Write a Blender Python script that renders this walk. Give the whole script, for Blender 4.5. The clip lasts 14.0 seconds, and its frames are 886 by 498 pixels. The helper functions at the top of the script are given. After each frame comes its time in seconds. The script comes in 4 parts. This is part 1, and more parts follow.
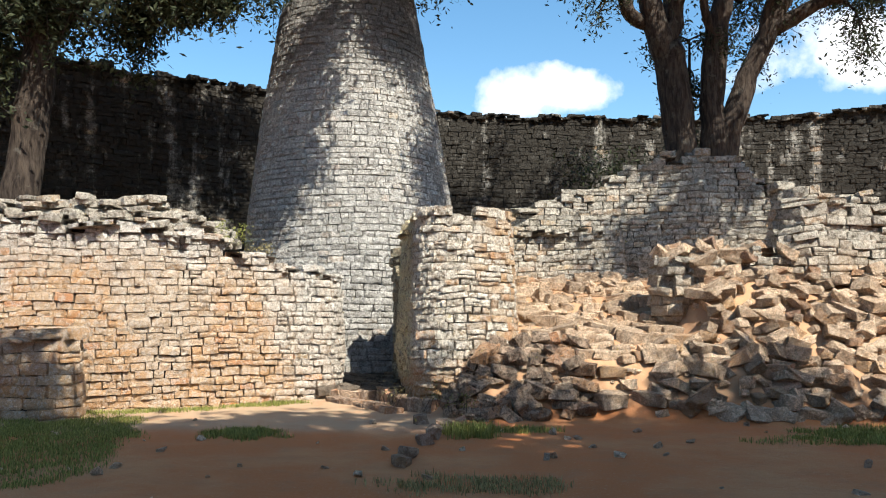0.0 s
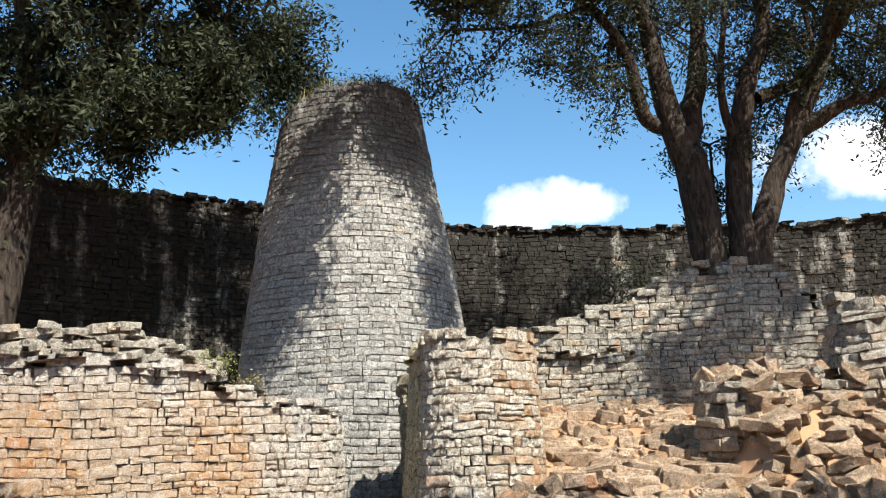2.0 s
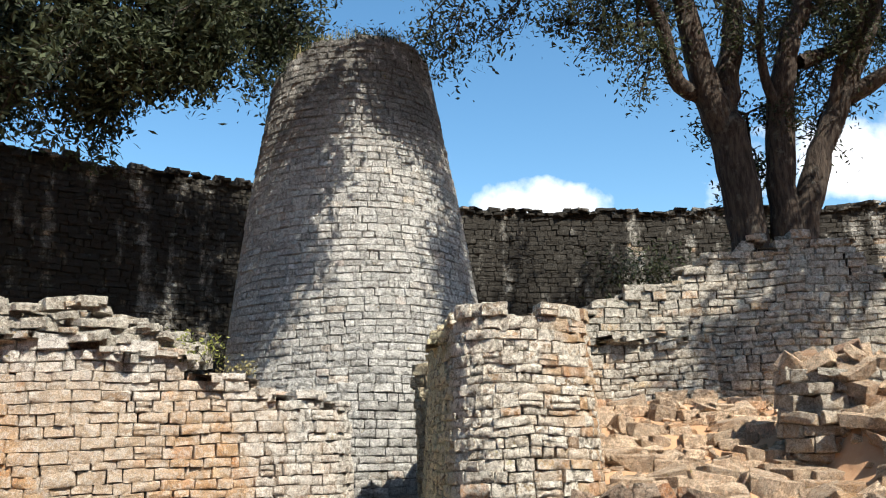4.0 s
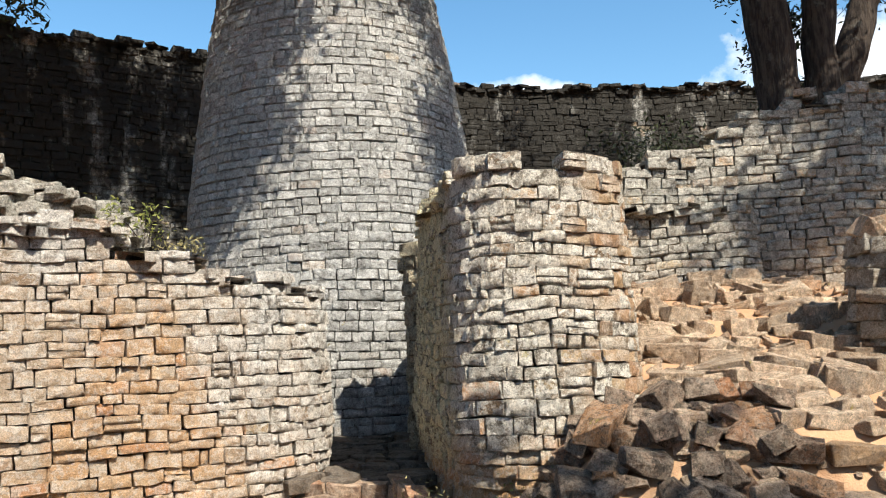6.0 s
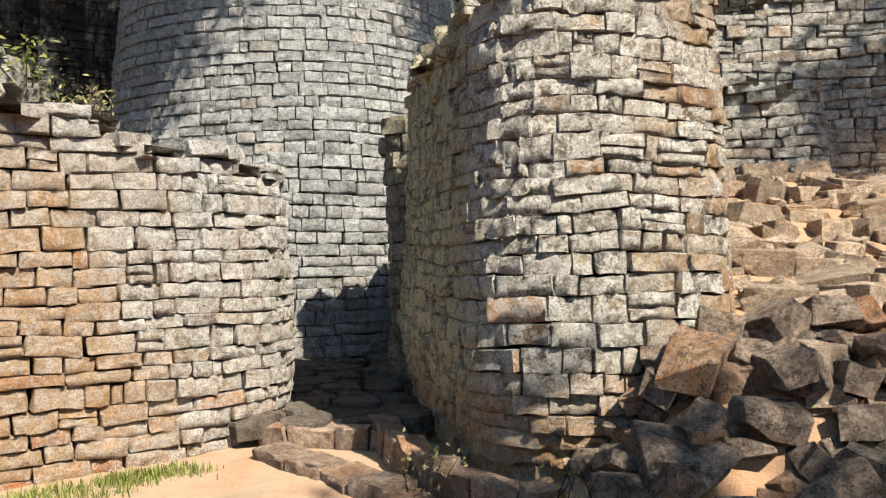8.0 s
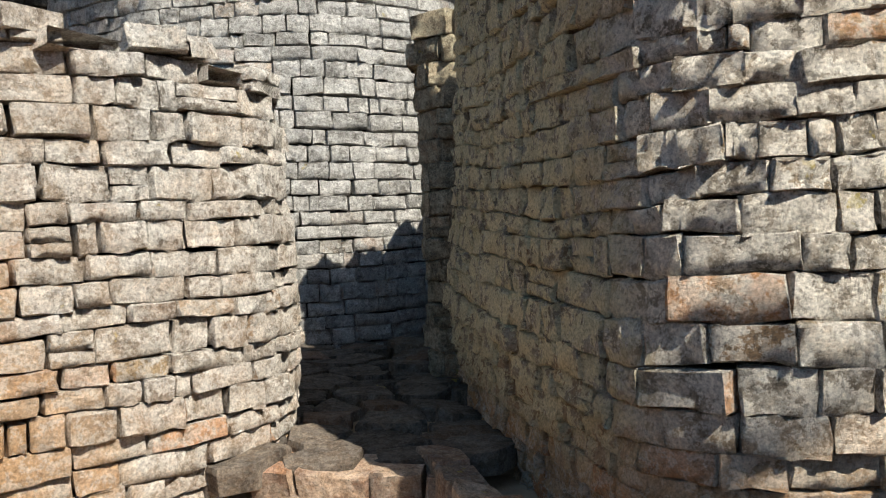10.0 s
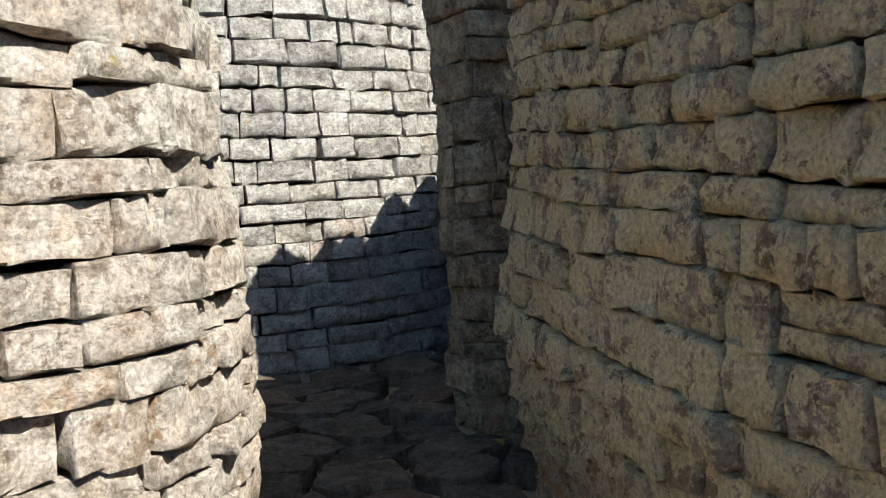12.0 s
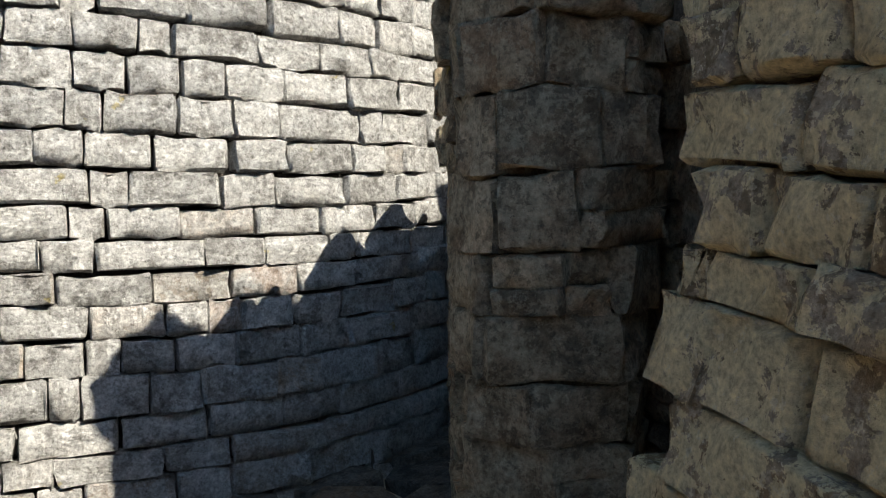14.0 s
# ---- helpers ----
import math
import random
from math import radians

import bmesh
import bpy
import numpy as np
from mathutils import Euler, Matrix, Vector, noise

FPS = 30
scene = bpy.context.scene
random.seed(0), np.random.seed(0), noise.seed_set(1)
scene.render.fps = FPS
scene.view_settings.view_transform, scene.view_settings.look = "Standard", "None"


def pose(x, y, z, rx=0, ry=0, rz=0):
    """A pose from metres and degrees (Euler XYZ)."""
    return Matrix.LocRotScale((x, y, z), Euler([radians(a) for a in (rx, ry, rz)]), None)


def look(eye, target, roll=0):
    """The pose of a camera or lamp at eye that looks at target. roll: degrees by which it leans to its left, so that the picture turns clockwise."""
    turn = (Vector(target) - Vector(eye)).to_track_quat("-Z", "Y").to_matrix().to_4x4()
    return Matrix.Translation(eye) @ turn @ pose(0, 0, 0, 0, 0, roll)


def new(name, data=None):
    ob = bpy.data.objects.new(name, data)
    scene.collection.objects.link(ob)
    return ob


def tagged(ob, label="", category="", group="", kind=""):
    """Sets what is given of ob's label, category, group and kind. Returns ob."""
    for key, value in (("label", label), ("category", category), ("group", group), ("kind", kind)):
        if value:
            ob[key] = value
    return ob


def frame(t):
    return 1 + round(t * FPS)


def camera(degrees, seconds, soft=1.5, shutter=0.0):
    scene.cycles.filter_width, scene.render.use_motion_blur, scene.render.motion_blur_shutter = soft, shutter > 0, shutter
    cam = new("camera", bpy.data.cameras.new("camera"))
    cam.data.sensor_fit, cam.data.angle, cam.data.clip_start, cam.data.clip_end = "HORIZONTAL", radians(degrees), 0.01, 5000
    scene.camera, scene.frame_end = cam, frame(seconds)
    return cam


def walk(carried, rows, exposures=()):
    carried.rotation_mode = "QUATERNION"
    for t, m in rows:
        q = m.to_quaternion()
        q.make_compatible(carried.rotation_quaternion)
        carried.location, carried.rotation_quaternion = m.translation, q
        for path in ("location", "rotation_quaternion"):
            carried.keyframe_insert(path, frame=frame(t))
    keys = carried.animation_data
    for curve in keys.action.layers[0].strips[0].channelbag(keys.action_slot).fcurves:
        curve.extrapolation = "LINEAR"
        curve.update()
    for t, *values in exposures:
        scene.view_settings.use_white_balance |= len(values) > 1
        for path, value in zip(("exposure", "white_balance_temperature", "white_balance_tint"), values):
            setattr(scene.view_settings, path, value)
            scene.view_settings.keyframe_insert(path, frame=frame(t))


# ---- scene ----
cam = camera(57.5, 14.0, soft=1.1)
METRES, EYE, TILT, LEAN, TURN = 14.5, 1.57, 4.3, 0.0, 0.0
ROWS = [
    (0.0, 0.0, 0.0, 0.0, 0.0, 0.0, -0.0),
    (0.5, 0.0008, 0.0263, 0.0008, 0.26, 0.12, 0.14),
    (1.0, -0.0048, 0.0538, 0.0118, 0.95, 2.48, 0.33),
    (1.5, -0.0025, 0.0781, 0.0152, 0.9, 6.13, 1.03),
    (2.0, -0.001, 0.1102, 0.0129, 0.83, 8.14, 1.09),
    (2.5, -0.0116, 0.1456, 0.01, 0.53, 8.39, 1.07),
    (5.0, -0.0493, 0.3299, -0.0077, -0.72, 7.0, 1.5),
    (5.5, -0.0489, 0.3656, -0.0134, -1.01, 4.2, 1.79),
    (6.0, -0.0478, 0.4016, -0.019, -1.1, 1.11, 1.86),
    (6.5, -0.0537, 0.4391, -0.025, -1.92, -2.48, 1.72),
    (7.0, -0.0585, 0.4768, -0.0301, -3.34, -2.34, 1.99),
    (7.5, -0.0667, 0.5151, -0.0356, -3.56, -2.64, 0.96),
    (8.0, -0.0712, 0.5539, -0.039, -4.21, -5.19, 0.57),
    (8.5, -0.0727, 0.5918, -0.0416, -4.17, -5.34, 0.49),
    (9.0, -0.0816, 0.6294, -0.0468, -4.38, -6.46, 0.71),
    (11.5, -0.1063, 0.8204, -0.0668, -8.11, -9.83, 2.29),
    (12.0, -0.1099, 0.8548, -0.0709, -9.56, -10.36, 2.29),
    (12.5, -0.1104, 0.8912, -0.0734, -11.73, -10.17, 1.76),
    (13.0, -0.1136, 0.9251, -0.0719, -14.14, -10.13, 0.3),
    (13.5, -0.1078, 0.9536, -0.0713, -14.77, -9.97, -0.29),
    (14.0, -0.1075, 0.9803, -0.0737, -15.11, -10.05, -1.51),
]
walk(cam, [(t, pose(0, 0, EYE, TILT, LEAN, TURN) @ pose(METRES * x, METRES * y, METRES * z, 90 + pitch, roll, yaw)) for t, x, y, z, yaw, pitch, roll in ROWS],
     [(0.0, 1.08), (9.0, 1.1), (11.6, 1.55), (14.0, 1.8)])

# ---- world, sun, exposure ----
SUN_FROM = Vector((0.58, -0.82, 1.16)).normalized()   # towards the sun
SUN_EL = math.asin(SUN_FROM.z)
SUN_ROT = math.atan2(SUN_FROM.x, SUN_FROM.y)


def build_world():
    w = bpy.data.worlds.new("daylight")
    scene.world = w
    w.use_nodes = True
    nt = w.node_tree
    nt.nodes.clear()
    N, L = nt.nodes.new, nt.links.new
    out, bg, sky = N("ShaderNodeOutputWorld"), N("ShaderNodeBackground"), N("ShaderNodeTexSky")
    sky.sky_type, sky.sun_disc = "NISHITA", False
    sky.sun_elevation, sky.sun_rotation = SUN_EL, SUN_ROT
    sky.air_density, sky.dust_density, sky.ozone_density = 1.0, 0.8, 1.5
    bg.inputs["Strength"].default_value = 0.104
    # cumulus low over the wall: heaps of noise, each about a bearing and a height above the horizon
    geo = N("ShaderNodeTexCoord")
    sep = N("ShaderNodeSeparateXYZ")
    L(geo.outputs["Generated"], sep.inputs[0])

    def calc(op, x, y=None):
        n = N("ShaderNodeMath")
        n.operation = op
        for slot, v in zip(n.inputs, (x, y)):
            if v is None:
                continue
            if isinstance(v, (int, float)):
                slot.default_value = v
            else:
                L(v, slot)
        return n.outputs[0]
    bearing = calc("ARCTAN2", sep.outputs["X"], sep.outputs["Y"])
    height = calc("ARCSINE", sep.outputs["Z"])
    n1 = N("ShaderNodeTexNoise")
    n1.inputs["Scale"].default_value, n1.inputs["Detail"].default_value, n1.inputs["Roughness"].default_value = 9.0, 9.0, 0.55
    L(geo.outputs["Generated"], n1.inputs["Vector"])
    total = 0.0
    for az, el, wide, tall in CLOUDS:
        u = calc("DIVIDE", calc("SUBTRACT", bearing, radians(az)), radians(wide))
        v = calc("DIVIDE", calc("SUBTRACT", height, radians(el)), radians(tall))
        d = calc("ADD", calc("MULTIPLY", u, u), calc("MULTIPLY", v, v))
        total = calc("MAXIMUM", total, calc("SUBTRACT", 1.0, calc("MULTIPLY", d, 0.75)))
    ramp = N("ShaderNodeValToRGB")
    ramp.color_ramp.elements[0].position, ramp.color_ramp.elements[1].position = 0.49, 0.70
    L(calc("ADD", calc("MULTIPLY", total, 0.5), calc("MULTIPLY", calc("SUBTRACT", n1.outputs["Fac"], 0.32), 1.25)), ramp.inputs[0])
    mix = N("ShaderNodeMixRGB")
    mix.inputs["Color2"].default_value = (7.2, 7.3, 7.5, 1)
    hue = N("ShaderNodeHueSaturation")
    hue.inputs["Saturation"].default_value = 1.22
    hue.inputs["Hue"].default_value = 0.49
    L(sky.outputs[0], hue.inputs["Color"])
    L(ramp.outputs["Color"], mix.inputs["Fac"])
    L(hue.outputs[0], mix.inputs["Color1"])
    L(mix.outputs[0], bg.inputs["Color"])
    L(bg.outputs[0], out.inputs[0])


CLOUDS = [(7.5, 15.0, 6.5, 2.4), (26.5, 16.5, 8.5, 4.0), (60, 17, 14, 4), (-70, 18, 12, 5), (-150, 22, 16, 5)]
build_world()
sun = new("sun", bpy.data.lights.new("sun", "SUN"))
sun.data.energy, sun.data.angle, sun.data.color = 5.0, radians(0.53), (1.0, 0.935, 0.82)
sun.matrix_world = look(SUN_FROM * 60, (0, 0, 0))


# ---- materials ----
class Nodes:
    """Short hand for node trees."""

    def __init__(self, name, rough=0.9):
        self.mat = bpy.data.materials.new(name)
        self.mat.use_nodes = True
        self.nt = self.mat.node_tree
        self.bsdf = self.nt.nodes["Principled BSDF"]
        self.bsdf.inputs["Roughness"].default_value = rough
        self.bsdf.inputs["Specular IOR Level"].default_value = 0.25

    def put(self, slot, v):
        if hasattr(v, "is_linked"):
            self.nt.links.new(v, slot)
        elif v is not None:
            slot.default_value = v

    def pos(self):
        return self.nt.nodes.new("ShaderNodeNewGeometry").outputs["Position"]

    def xyz(self, v):
        n = self.nt.nodes.new("ShaderNodeSeparateXYZ")
        self.put(n.inputs[0], v)
        return n.outputs

    def rand(self):
        """A number for each piece, whether an object or an island of a joined mesh."""
        a = self.nt.nodes.new("ShaderNodeObjectInfo").outputs["Random"]
        b = self.nt.nodes.new("ShaderNodeNewGeometry").outputs["Random Per Island"]
        return self.math("FRACT", self.math("ADD", a, b))

    def math(self, op, a, b=None, c=None, clamp=False):
        n = self.nt.nodes.new("ShaderNodeMath")
        n.operation, n.use_clamp = op, clamp
        for i, v in enumerate((a, b, c)):
            self.put(n.inputs[i], v)
        return n.outputs[0]

    def noise(self, scale, detail=4.0, rough=0.55, vec=None, stretch=None, w=None):
        n = self.nt.nodes.new("ShaderNodeTexNoise")
        v = vec if vec is not None else self.pos()
        if stretch:
            m = self.nt.nodes.new("ShaderNodeMapping")
            m.inputs["Scale"].default_value = stretch
            self.put(m.inputs[0], v)
            v = m.outputs[0]
        if w is not None:
            n.noise_dimensions = "4D"
            self.put(n.inputs["W"], w)
        self.put(n.inputs["Vector"], v)
        n.inputs["Scale"].default_value, n.inputs["Detail"].default_value, n.inputs["Roughness"].default_value = scale, detail, rough
        return n.outputs["Fac"]

    def voronoi(self, scale, feature="F1"):
        n = self.nt.nodes.new("ShaderNodeTexVoronoi")
        n.feature = feature
        n.inputs["Scale"].default_value = scale
        self.put(n.inputs["Vector"], self.pos())
        return n.outputs["Distance"]

    def ramp(self, fac, stops):
        n = self.nt.nodes.new("ShaderNodeValToRGB")
        e = n.color_ramp.elements
        while len(e) < len(stops):
            e.new(0.5)
        for i, (p, c) in enumerate(stops):
            e[i].position = p
            e[i].color = (c, c, c, 1) if isinstance(c, (int, float)) else (*c, 1)
        self.put(n.inputs[0], fac)
        return n.outputs["Color"]

    def step(self, v, a, b):
        n = self.nt.nodes.new("ShaderNodeMapRange")
        n.interpolation_type = "SMOOTHSTEP"
        n.inputs["From Min"].default_value, n.inputs["From Max"].default_value = a, b
        self.put(n.inputs["Value"], v)
        return n.outputs[0]

    def mix(self, fac, a, b, mode="MIX"):
        n = self.nt.nodes.new("ShaderNodeMixRGB")
        n.blend_type = mode
        self.put(n.inputs["Fac"], fac)
        for s, v in (("Color1", a), ("Color2", b)):
            self.put(n.inputs[s], (*v, 1) if isinstance(v, tuple) else v)
        return n.outputs[0]

    def bump(self, height, strength, dist):
        n = self.nt.nodes.new("ShaderNodeBump")
        n.inputs["Strength"].default_value, n.inputs["Distance"].default_value = strength, dist
        self.put(n.inputs["Height"], height)
        return n.outputs[0]

    def done(self, colour, bump=None, rough=None):
        self.put(self.bsdf.inputs["Base Color"], (*colour, 1) if isinstance(colour, tuple) else colour)
        if bump is not None:
            self.put(self.bsdf.inputs["Normal"], bump)
        if rough is not None:
            self.put(self.bsdf.inputs["Roughness"], rough)
        return self.mat


def granite(name, relief=0.036, light=(0.58, 0.545, 0.475), dark=(0.27, 0.245, 0.205), warm=(0.46, 0.33, 0.21), warm_share=0.12,
            orange=0.0, orange_z=(0.9, 2.6), black=0.0, lichen=0.35, soot=0.32, orange_x=None, crust_colour=(0.68, 0.665, 0.61), stain_wave=3.4, warm_x=None, black_z=None, passage_tint_x=None):
    """Weathered granite: grey grain, pale and dark lichen, iron-red earth stain low on a wall, black streaks."""
    m = Nodes(name, 0.92)
    p, r = m.pos(), m.rand()
    grain = m.noise(70, 5, 0.7)
    patch = m.noise(6.5, 6, 0.68, w=m.math("MULTIPLY", r, 7.0))
    c = m.mix(m.step(patch, 0.36, 0.58), dark, light)
    mottle = m.noise(24, 6, 0.72, w=m.math("MULTIPLY", r, 5.0))
    c = m.mix(1.0, c, m.ramp(mottle, [(0.36, 0.66), (0.5, 1.06), (0.64, 1.36)]), "MULTIPLY")
    hue = m.math("FRACT", m.math("MULTIPLY", r, 153.1))
    tone = m.ramp(hue, [(0.0, warm), (0.4, (warm[0] * 0.95, warm[1] * 0.8, warm[2] * 0.65)), (0.7, (warm[0] * 1.05, warm[1] * 1.05, warm[2] * 0.85)), (1.0, (warm[0] * 0.9, warm[1] * 0.85, warm[2] * 0.95))])
    c = m.mix(m.math("MULTIPLY", m.step(r, 1 - warm_share - 0.05, 1 - warm_share + 0.05), 0.8), c, tone)
    # each stone a little lighter or darker
    r2 = m.math("FRACT", m.math("MULTIPLY", r, 37.7))
    c = m.mix(1.0, c, m.ramp(r2, [(0.0, 0.62), (0.5, 0.97), (1.0, 1.26)]), "MULTIPLY")
    # lichen in crusts, pale and dark, a few yellow
    warp = m.noise(30, 3, 0.6)
    crust = m.step(m.math("MULTIPLY_ADD", warp, 0.3, m.noise(11, 7, 0.7)), 0.615, 0.665)
    c = m.mix(m.math("MULTIPLY", crust, lichen), c, crust_colour)
    # hard-edged scabs of grey where the crust has come off
    scab = m.step(m.math("MULTIPLY_ADD", grain, 0.25, m.noise(19, 8, 0.74)), 0.655, 0.685)
    c = m.mix(m.math("MULTIPLY", scab, 0.4), c, tuple(v * 0.7 for v in dark))
    spots = m.step(m.noise(36, 5, 0.75), 0.55, 0.60)
    c = m.mix(m.math("MULTIPLY", spots, lichen * 0.8), c, tuple(v * 1.08 for v in crust_colour))
    sooty = m.step(m.math("MULTIPLY_ADD", warp, 0.3, m.noise(14, 8, 0.78)), 0.68, 0.73)
    c = m.mix(m.math("MULTIPLY", sooty, soot * 1.7, clamp=True), c, (0.07, 0.062, 0.05))
    # dark specks, and pits whose shade is put into the colour
    pit_shade = m.step(m.noise(48, 4, 0.75), 0.61, 0.66)
    c = m.mix(m.math("MULTIPLY", pit_shade, 0.6), c, (0.075, 0.065, 0.05))
    yel = m.step(m.noise(7, 4, 0.6), 0.69, 0.73)
    c = m.mix(m.math("MULTIPLY", yel, 0.65), c, (0.42, 0.33, 0.07))
    if orange:
        z = m.xyz(p)["Z"]
        edge = m.math("ADD", z, m.math("MULTIPLY", m.math("SUBTRACT", m.noise(0.8, 4, 0.6), 0.5), stain_wave))
        low = m.math("SUBTRACT", 1.0, m.step(edge, *orange_z))
        tan = m.math("MULTIPLY", low, 0.72 * orange)
        if orange_x:
            away = m.step(m.math("MULTIPLY_ADD", m.noise(1.3, 3), 1.6, m.xyz(p)["X"]), *orange_x)
            tan = m.math("MULTIPLY", tan, m.math("SUBTRACT", 1.0, away))
        c = m.mix(tan, c, (0.50, 0.355, 0.225))
        r3 = m.math("FRACT", m.math("MULTIPLY", r, 91.3))
        keep = m.math("MULTIPLY_ADD", m.step(r3, 0.15, 0.7), 0.45, 0.55)
        # rain has washed the stain off in broad streaks, least near the ground
        wash = m.step(m.math("ADD", m.noise(1.0, 4, 0.6, stretch=(1.0, 1.0, 0.22)), m.math("MULTIPLY", m.math("SUBTRACT", 1.2, z), 0.13)), 0.36, 0.52)
        blot = m.step(m.noise(9, 6, 0.7), 0.36, 0.56)
        f = m.math("MULTIPLY", m.math("MULTIPLY", m.math("MULTIPLY", low, keep), wash), m.math("MULTIPLY_ADD", blot, 0.45, 0.55))
        if orange_x:
            f = m.math("MULTIPLY", f, m.math("SUBTRACT", 1.0, m.math("MULTIPLY", away, 0.7)))
        col = m.ramp(m.math("FRACT", m.math("MULTIPLY", r, 47.9)), [(0.1, (0.50, 0.33, 0.19)), (0.5, (0.52, 0.29, 0.13)), (0.85, (0.50, 0.35, 0.21)), (1.0, (0.52, 0.22, 0.085))])
        c = m.mix(m.math("MULTIPLY", f, orange, clamp=True), c, col)
        # odd single stones burnt deep orange
        odd = m.math("MULTIPLY", m.step(r3, 0.93, 0.95), m.step(m.noise(0.9, 2), 0.5, 0.6))
        c = m.mix(m.math("MULTIPLY", m.math("MULTIPLY", odd, blot), 0.65 * orange), c, (0.52, 0.24, 0.09))
        # lichen grows over the stain in places
        over = m.step(m.math("MULTIPLY_ADD", mottle, 0.4, m.noise(13, 7, 0.72)), 0.70, 0.745)
        c = m.mix(m.math("MULTIPLY", over, lichen * 0.45), c, crust_colour)
    if warm_x:
        # iron-stained stones towards one side
        side = m.step(m.math("MULTIPLY_ADD", m.noise(1.1, 3), 0.8, m.math("SUBTRACT", m.xyz(p)["X"], 0.4)), *warm_x)
        r4 = m.math("FRACT", m.math("MULTIPLY", r, 61.7))
        f = m.math("MULTIPLY", m.math("MULTIPLY", side, m.step(r4, 0.25, 0.6)), m.math("MULTIPLY_ADD", m.step(m.noise(5, 5, 0.65), 0.4, 0.6), 0.35, 0.5))
        c = m.mix(f, c, m.ramp(r4, [(0.3, (0.44, 0.31, 0.18)), (0.7, (0.42, 0.22, 0.10)), (1.0, (0.46, 0.30, 0.15))]))
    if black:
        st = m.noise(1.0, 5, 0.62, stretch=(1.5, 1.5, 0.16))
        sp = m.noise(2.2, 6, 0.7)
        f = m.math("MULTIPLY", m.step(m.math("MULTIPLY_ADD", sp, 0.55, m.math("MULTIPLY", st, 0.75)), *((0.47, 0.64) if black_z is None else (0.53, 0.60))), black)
        # streaks gather towards the top, between the black_z heights
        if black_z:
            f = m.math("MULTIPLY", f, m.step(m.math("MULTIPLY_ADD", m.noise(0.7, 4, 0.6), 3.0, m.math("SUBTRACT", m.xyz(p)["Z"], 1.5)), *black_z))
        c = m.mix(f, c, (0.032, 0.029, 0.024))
    if passage_tint_x:
        # ochre lichen facing the passage, with its warm bounced light put into the colour
        side = m.math("SUBTRACT", 1.0, m.step(m.xyz(p)["X"], *passage_tint_x))
        side = m.math("MULTIPLY", side, m.step(m.xyz(p)["Z"], 0.25, 0.6))
        ochre_crust = m.math("MULTIPLY", side, m.step(m.math("MULTIPLY_ADD", mottle, 0.5, m.noise(10, 7, 0.7)), 0.695, 0.715))
        c = m.mix(m.math("MULTIPLY", side, 0.6), c, (0.205, 0.16, 0.088))
        c = m.mix(m.math("MULTIPLY", ochre_crust, 0.9), c, (0.68, 0.605, 0.38))
        dots = m.math("MULTIPLY", side, m.step(m.noise(44, 4, 0.65), 0.61, 0.63))
        c = m.mix(m.math("MULTIPLY", dots, 0.8), c, (0.66, 0.62, 0.46))
    c = m.mix(1.0, c, m.ramp(grain, [(0.3, 0.5), (0.5, 1.0), (0.7, 1.4)]), "MULTIPLY")
    h = m.math("ADD", m.math("MULTIPLY", m.noise(6.0, 3, 0.6, w=m.math("MULTIPLY", r, 9.0)), 1.2), m.math("MULTIPLY", m.noise(17, 9, 0.8), 1.6))
    h = m.math("SUBTRACT", h, m.math("MULTIPLY", scab, 0.14))
    h = m.math("ADD", h, m.math("MULTIPLY", crust, 0.10))
    return m.done(c, m.bump(h, 1.0, relief))


def earth_material():
    m = Nodes("red_earth", 0.95)
    p = m.pos()
    big = m.noise(0.45, 5, 0.6)
    c = m.mix(m.step(big, 0.42, 0.66), (0.43, 0.155, 0.055), (0.46, 0.225, 0.10))
    q = m.xyz(p)
    strip = m.math("MULTIPLY", m.step(m.math("MULTIPLY_ADD", big, 1.2, q["Y"]), 10.6, 11.8), m.math("SUBTRACT", 1.0, m.step(m.math("MULTIPLY_ADD", big, 1.0, q["X"]), 0.3, 1.1)))
    c = m.mix(m.math("MULTIPLY", strip, 0.85), c, (0.35, 0.275, 0.185))
    c = m.mix(m.math("MULTIPLY", m.step(q["Z"], 0.08, 0.4), 0.85), c, (0.38, 0.25, 0.15))
    c = m.mix(m.math("MULTIPLY", m.step(m.noise(2.6, 5, 0.65), 0.45, 0.7), 0.5), c, (0.34, 0.165, 0.08))
    c = m.mix(m.math("MULTIPLY", m.step(m.noise(30, 4, 0.7), 0.56, 0.7), 0.4), c, (0.50, 0.36, 0.24))
    h = m.math("ADD", m.noise(9, 6, 0.65), m.math("MULTIPLY", m.noise(60, 3), 0.4))
    return m.done(c, m.bump(h, 0.7, 0.03))


def shaded_bark_material():
    m = Nodes("bark", 0.95)
    # shade of the crown is put into these near-black tones
    c = m.mix(m.step(m.noise(5, 6, 0.65, stretch=(2.5, 2.5, 0.5)), 0.36, 0.64), (0.022, 0.016, 0.013), (0.075, 0.058, 0.045))
    c = m.mix(m.math("MULTIPLY", m.step(m.noise(3.0, 4, 0.6), 0.58, 0.68), 0.6), c, (0.13, 0.12, 0.10))
    return m.done(c, m.bump(m.noise(9, 7, 0.7, stretch=(2.2, 2.2, 0.4)), 1.0, 0.08))


